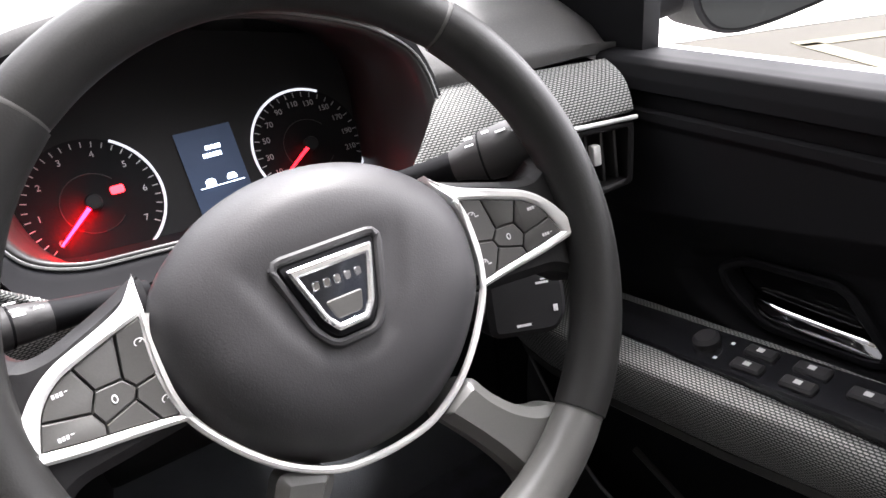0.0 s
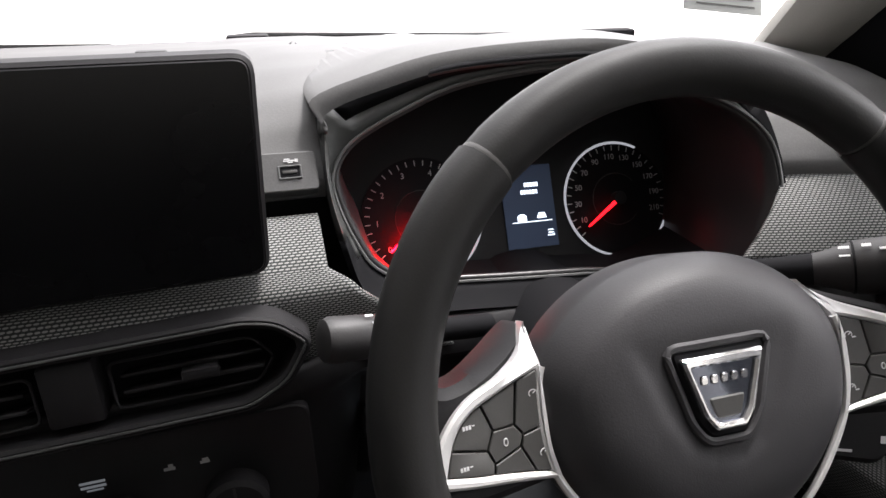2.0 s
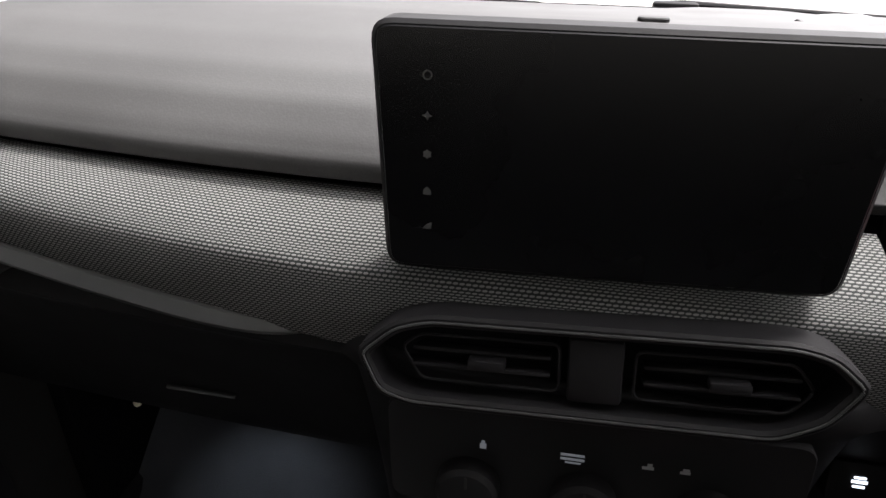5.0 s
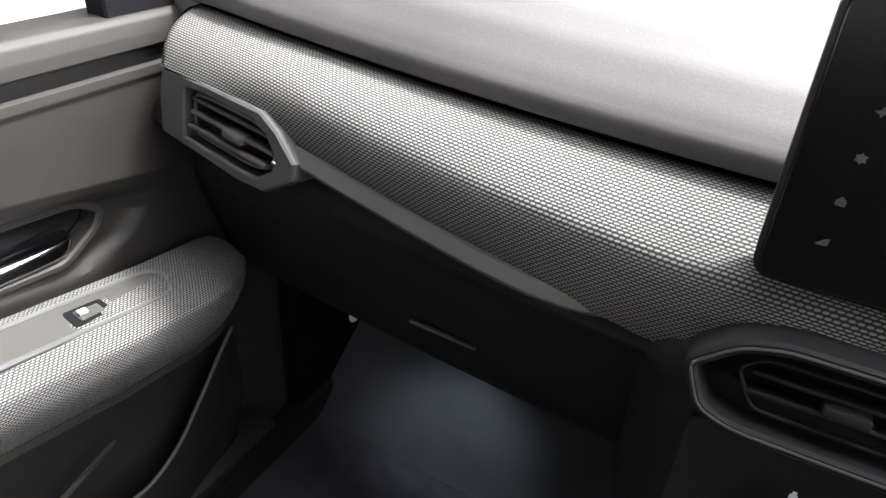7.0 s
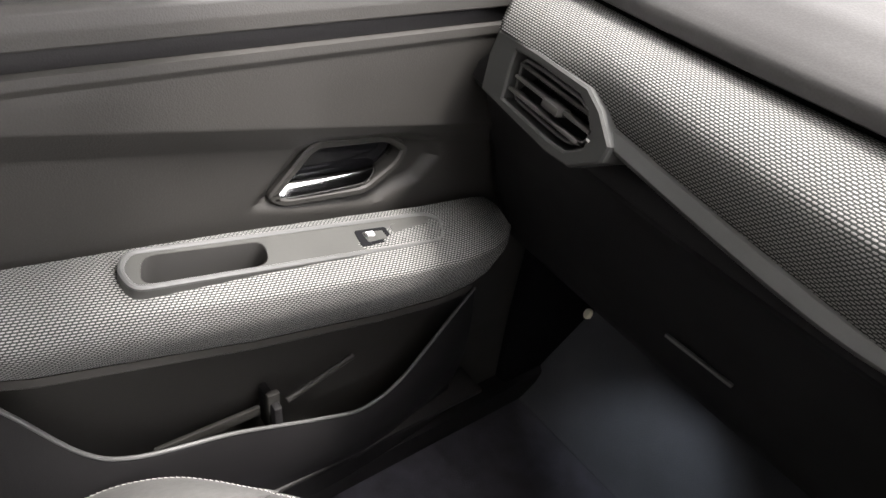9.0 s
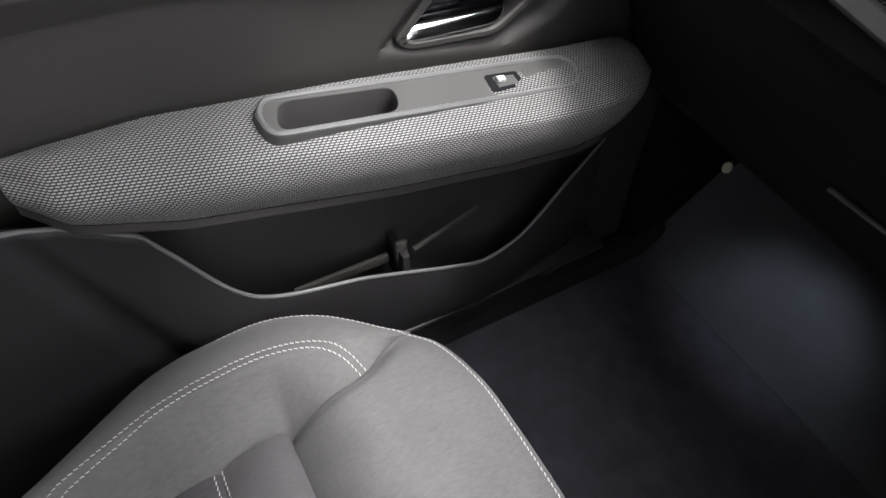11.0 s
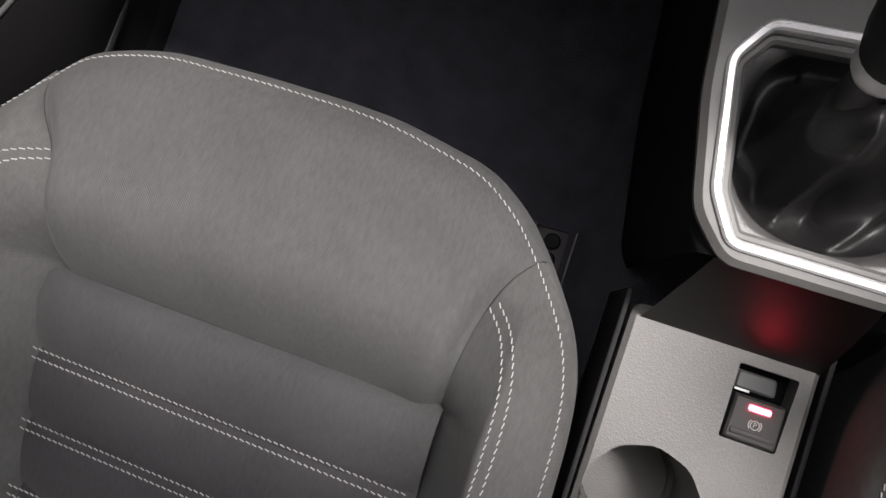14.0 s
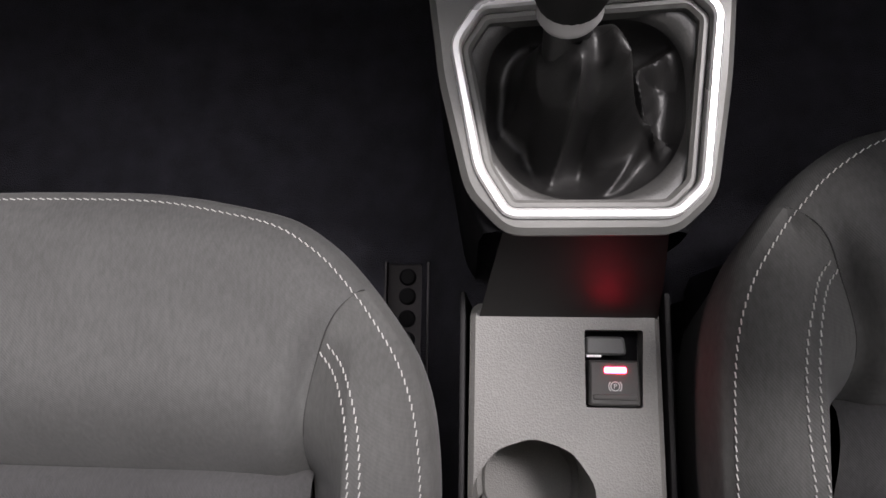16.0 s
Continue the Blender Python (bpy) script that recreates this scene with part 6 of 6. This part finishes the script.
# folds of the gaiter: line, height, width on its right and on its left (m), and where along it the fold is strongest
FOLDS = [
    (path2([(0.006, 0.106), (0.012, 0.085), (0.023, 0.066), (0.041, 0.0530)]), 0.040, 0.015, 0.0030, 0.50),
    (path2([(0.060, 0.106), (0.044, 0.096), (0.0317, 0.087), (0.035, 0.070), (0.0405, 0.0530)]), 0.022, 0.0025, 0.014, 0.55),
    (path2([(-0.0065, 0.100), (-0.0073, 0.073), (-0.011, 0.043), (-0.017, 0.024)]), 0.022, 0.0055, 0.004, 0.45),
    (path2([(0.038, 0.050), (0.023, 0.027), (0.010, 0.012)]), 0.012, 0.012, 0.004, 0.40),
    (path2([(-0.031, 0.100), (-0.034, 0.087), (-0.036, 0.074), (-0.044, 0.060)]), 0.020, 0.004, 0.012, 0.40),
    (path2([(-0.026, 0.080), (-0.030, 0.050), (-0.024, 0.020)]), -0.014, 0.010, 0.010, 0.50),
    (path2([(0.004, 0.075), (0.004, 0.045), (0.000, 0.020)]), -0.014, 0.008, 0.008, 0.50),
    (path2([(0.030, 0.105), (0.027, 0.085), (0.030, 0.068)]), -0.016, 0.006, 0.006, 0.45),
]


def gaiter():
    """Leatherette gaiter gathered up to the gear lever in uneven folds."""
    bm = bmesh.new()
    foot = hem_line(220)
    k = len(foot)
    top = Vector((-0.011, 0.084))
    rows = 64
    rings = []
    for j in range(rows + 1):
        t = j / rows
        ring = []
        for f in foot:
            p = f.lerp(top, 0.95 * t)
            env = min(1.0, t / 0.10) * (1 - step(0.75, 1.0, t))
            h = 0.0
            for line, amp, right, left, peak in FOLDS:
                d, along_it = beside(line, p)
                w = right if d > 0 else left
                rise = math.exp(-abs(d / w) ** 1.5)
                h += amp * rise * math.exp(-((along_it - peak) / 0.42) ** 2)
            z = -0.018 - 0.026 * math.sin(math.pi * min(1, t * 1.5)) ** 0.8 + 0.066 * t ** 2.0 + h * env + 0.0018 * noise.noise(Vector((p.x * 60, p.y * 60, t * 3)))
            ring.append(bm.verts.new(base_m @ Vector((p.x, p.y, z))))
        rings.append(ring)
    for a, b in zip(rings, rings[1:]):
        for i in range(k):
            bm.faces.new((a[i], a[(i + 1) % k], b[(i + 1) % k], b[i]))
    return bm


# light on the hem is put into its paler colour
part("gaiter_hem", hem(), BOOT_LIT, console, "leatherette hem of the gaiter, lightened as if lit", 60)
part("gaiter", gaiter(), BOOT, console, "black leatherette gaiter with soft folds", 60)

lever = thing("gear_lever", (-0.012, -0.055, 0.47), "black gear lever with a pale collar above a leatherette gaiter", "gear lever")
part("shaft", tube([(-0.012, -0.060, 0.455), (-0.014, -0.050, 0.51)], [0.014, 0.012], 16), BOOT, lever)
part("collar", tube([(-0.0135, -0.052, 0.502), (-0.014, -0.050, 0.507), (-0.0145, -0.047, 0.516)], [0.0135, 0.0165, 0.0155], 20), SILVER, lever, "pale satin collar")
part("knob", tube([(-0.0145, -0.047, 0.514), (-0.0145, -0.044, 0.528), (-0.015, -0.038, 0.552), (-0.015, -0.034, 0.572), (-0.015, -0.032, 0.582)], [0.0165, 0.021, 0.025, 0.021, 0.009], 24), LEATH, lever, "black rounded gear knob")

# rear tray
tray_out = rounded([(-0.0715, -0.66), (0.0680, -0.66), (0.0650, -0.178), (-0.0680, -0.178)], 0.010, 4)
tray = part("rear_tray", prism(tray_out, 0.20, 0.336, edge=0.004), CONS, console, "grey grained plastic rear tray")
CUP = (-0.0235, -0.3155)
cup_o = [(CUP[0] + 0.0445 * math.cos(math.tau * (i + 0.5) / 10) * 0.99, CUP[1] + 0.0445 * math.sin(math.tau * (i + 0.5) / 10)) for i in range(10)]
cup_o = rounded(cup_o, 0.008, 3)
cut(tray, prism(cup_o, 0.238, 0.40))
slot = rounded([(-0.0500, -0.48), (0.0080, -0.48), (0.0070, -0.33), (-0.0520, -0.33)], 0.003, 2)
cut(tray, prism(slot, 0.2385, 0.40))
cup_in = [(CUP[0] + (x - CUP[0]) * 0.88, CUP[1] + (y - CUP[1]) * 0.88) for x, y in cup_o]
part("cup_floor", prism(cup_in, 0.237, 0.242, edge=0.002), CONS, console)
part("cup_tongue", prism(rounded([(-0.0455, -0.475), (-0.0110, -0.475), (-0.0100, -0.350), (-0.0300, -0.3540), (-0.0455, -0.3500)], 0.002, 2), 0.2375, 0.3235, edge=0.0015), CONS, console, "grey tongue behind the cup")
collar = [(-0.0600, -0.3272), (-0.0455, -0.3455), (-0.0303, -0.3500), (-0.0137, -0.3475), (-0.0064, -0.3425), (0.0050, -0.3320)]
collar = collar + [(x * 1.0 + (0.001 if x > -0.03 else -0.001), y - 0.0032) for x, y in collar[::-1]]
part("cup_collar", prism(collar if area2(collar) > 0 else collar[::-1], 0.2375, 0.3120, edge=0.0008), CONS, console, "thin grey collar of the cup")
part("cup_shelf", prism([(-0.0640, -0.3330), (-0.0610, -0.3305), (-0.0462, -0.3495), (-0.0462, -0.400), (-0.0505, -0.400), (-0.0530, -0.3500)][::-1], 0.2375, 0.3060), CONS, console)
part("side_step", box((0.008, 0.20, 0.05), (0.0665, -0.455, 0.318), 0.002), CONS, console)

# parking brake switch
well = rounded([(0.0125, -0.2500), (0.0510, -0.2500), (0.0530, -0.1965), (0.0125, -0.1965)], 0.002, 2)
cut(tray, prism(well, 0.318, 0.40))
part("switch_well", prism(inset(well, 0.0003), 0.3170, 0.3186), VOID, console)
brake = part("brake_switch", prism(rounded([(0.0143, -0.2485), (0.0492, -0.2485), (0.0490, -0.2175), (0.0150, -0.2175)], 0.002, 3), 0.316, 0.3395, edge=0.0016), KEY, console, "dark parking brake switch with a lit red bar")
part("switch_ridge", box((0.030, 0.004, 0.0022), (0.032, -0.2425, 0.3395), 0.001), KEY, brake)
part("red_lamp", prism(rounded([(0.0250, -0.2262), (0.0400, -0.2262), (0.0400, -0.2222), (0.0250, -0.2222)], 0.0015, 3), 0.339, 0.3402), RED_LED, brake, "lit red bar")
bmk = bmesh.new()
kx, ky, kz = 0.0322, -0.2352, 0.3397
tube([(kx + 0.0030 * math.cos(i * math.tau / 20), ky + 0.0030 * math.sin(i * math.tau / 20), kz) for i in range(20)], 0.0004, 5, True, bmk)
for sg in (1, -1):
    tube([(kx + sg * 0.0044 * math.cos(radians(a)), ky + 0.0044 * math.sin(radians(a)), kz) for a in (-45, -20, 0, 20, 45)], 0.0004, 5, False, bmk)
part("symbol", bmk, PRINT, brake, "white ringed brake symbol")
writing("P", 0.0048, Matrix.Translation((kx, ky, kz)), PRINT, brake, "letter")
part("pull_tab", prism(rounded([(0.0135, -0.2140), (0.0420, -0.2140), (0.0405, -0.2010), (0.0140, -0.2010)], 0.003, 3), 0.318, 0.3330, edge=0.0015), TRIMG, console, "grey pull tab")
part("pull_edge", box((0.010, 0.0016, 0.0012), (0.0190, -0.2146, 0.3340), 0.0), SILVER, console)
part("side_wall", box((0.004, 0.50, 0.24), (-0.0735, -0.42, 0.215), 0.001), HARD, console)
part("side_wall", box((0.004, 0.50, 0.24), (0.0705, -0.42, 0.215), 0.001), HARD, console)

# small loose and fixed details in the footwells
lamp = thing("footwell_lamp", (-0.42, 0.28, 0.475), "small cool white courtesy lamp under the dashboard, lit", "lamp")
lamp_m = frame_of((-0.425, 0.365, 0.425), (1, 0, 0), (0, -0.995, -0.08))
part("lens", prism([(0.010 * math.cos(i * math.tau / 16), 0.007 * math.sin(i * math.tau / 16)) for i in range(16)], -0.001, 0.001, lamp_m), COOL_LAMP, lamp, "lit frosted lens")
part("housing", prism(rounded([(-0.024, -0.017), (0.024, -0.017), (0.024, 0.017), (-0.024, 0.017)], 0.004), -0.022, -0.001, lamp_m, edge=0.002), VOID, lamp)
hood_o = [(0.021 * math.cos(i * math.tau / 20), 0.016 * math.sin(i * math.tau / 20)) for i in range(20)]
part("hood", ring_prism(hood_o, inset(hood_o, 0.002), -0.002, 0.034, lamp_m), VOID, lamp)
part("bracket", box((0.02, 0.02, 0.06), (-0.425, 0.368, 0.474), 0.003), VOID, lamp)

clip = thing("trim_clip", (-0.560, 0.318, 0.40), "small pale yellow plastic trim clip under the dashboard", "clip")
part("head", prism([(0.006 * math.cos(i * math.tau / 12), 0.0075 * math.sin(i * math.tau / 12)) for i in range(12)], 0, 0.006, frame_of((-0.557, 0.310, 0.403), (1, 0, 0.1), (0, 0.5, 1)), edge=0.002), BRASS, clip)
part("stem", tube([(-0.557, 0.310, 0.403), (-0.57, 0.42, 0.42)], 0.003, 6), HARD, clip)
bolt = thing("seat_bolt", (0.131, -0.175, 0.20), "small bright bolt head beside the driver seat", "bolt")
part("head", prism([(0.003 * math.cos(i * math.tau / 6), 0.003 * math.sin(i * math.tau / 6)) for i in range(6)], 0, 0.004, Matrix.Translation((0.131, -0.175, 0.237)), edge=0.001), SILVER, bolt)
part("bracket", box((0.012, 0.05, 0.14), (0.131, -0.185, 0.166), 0.003), HARD, bolt)
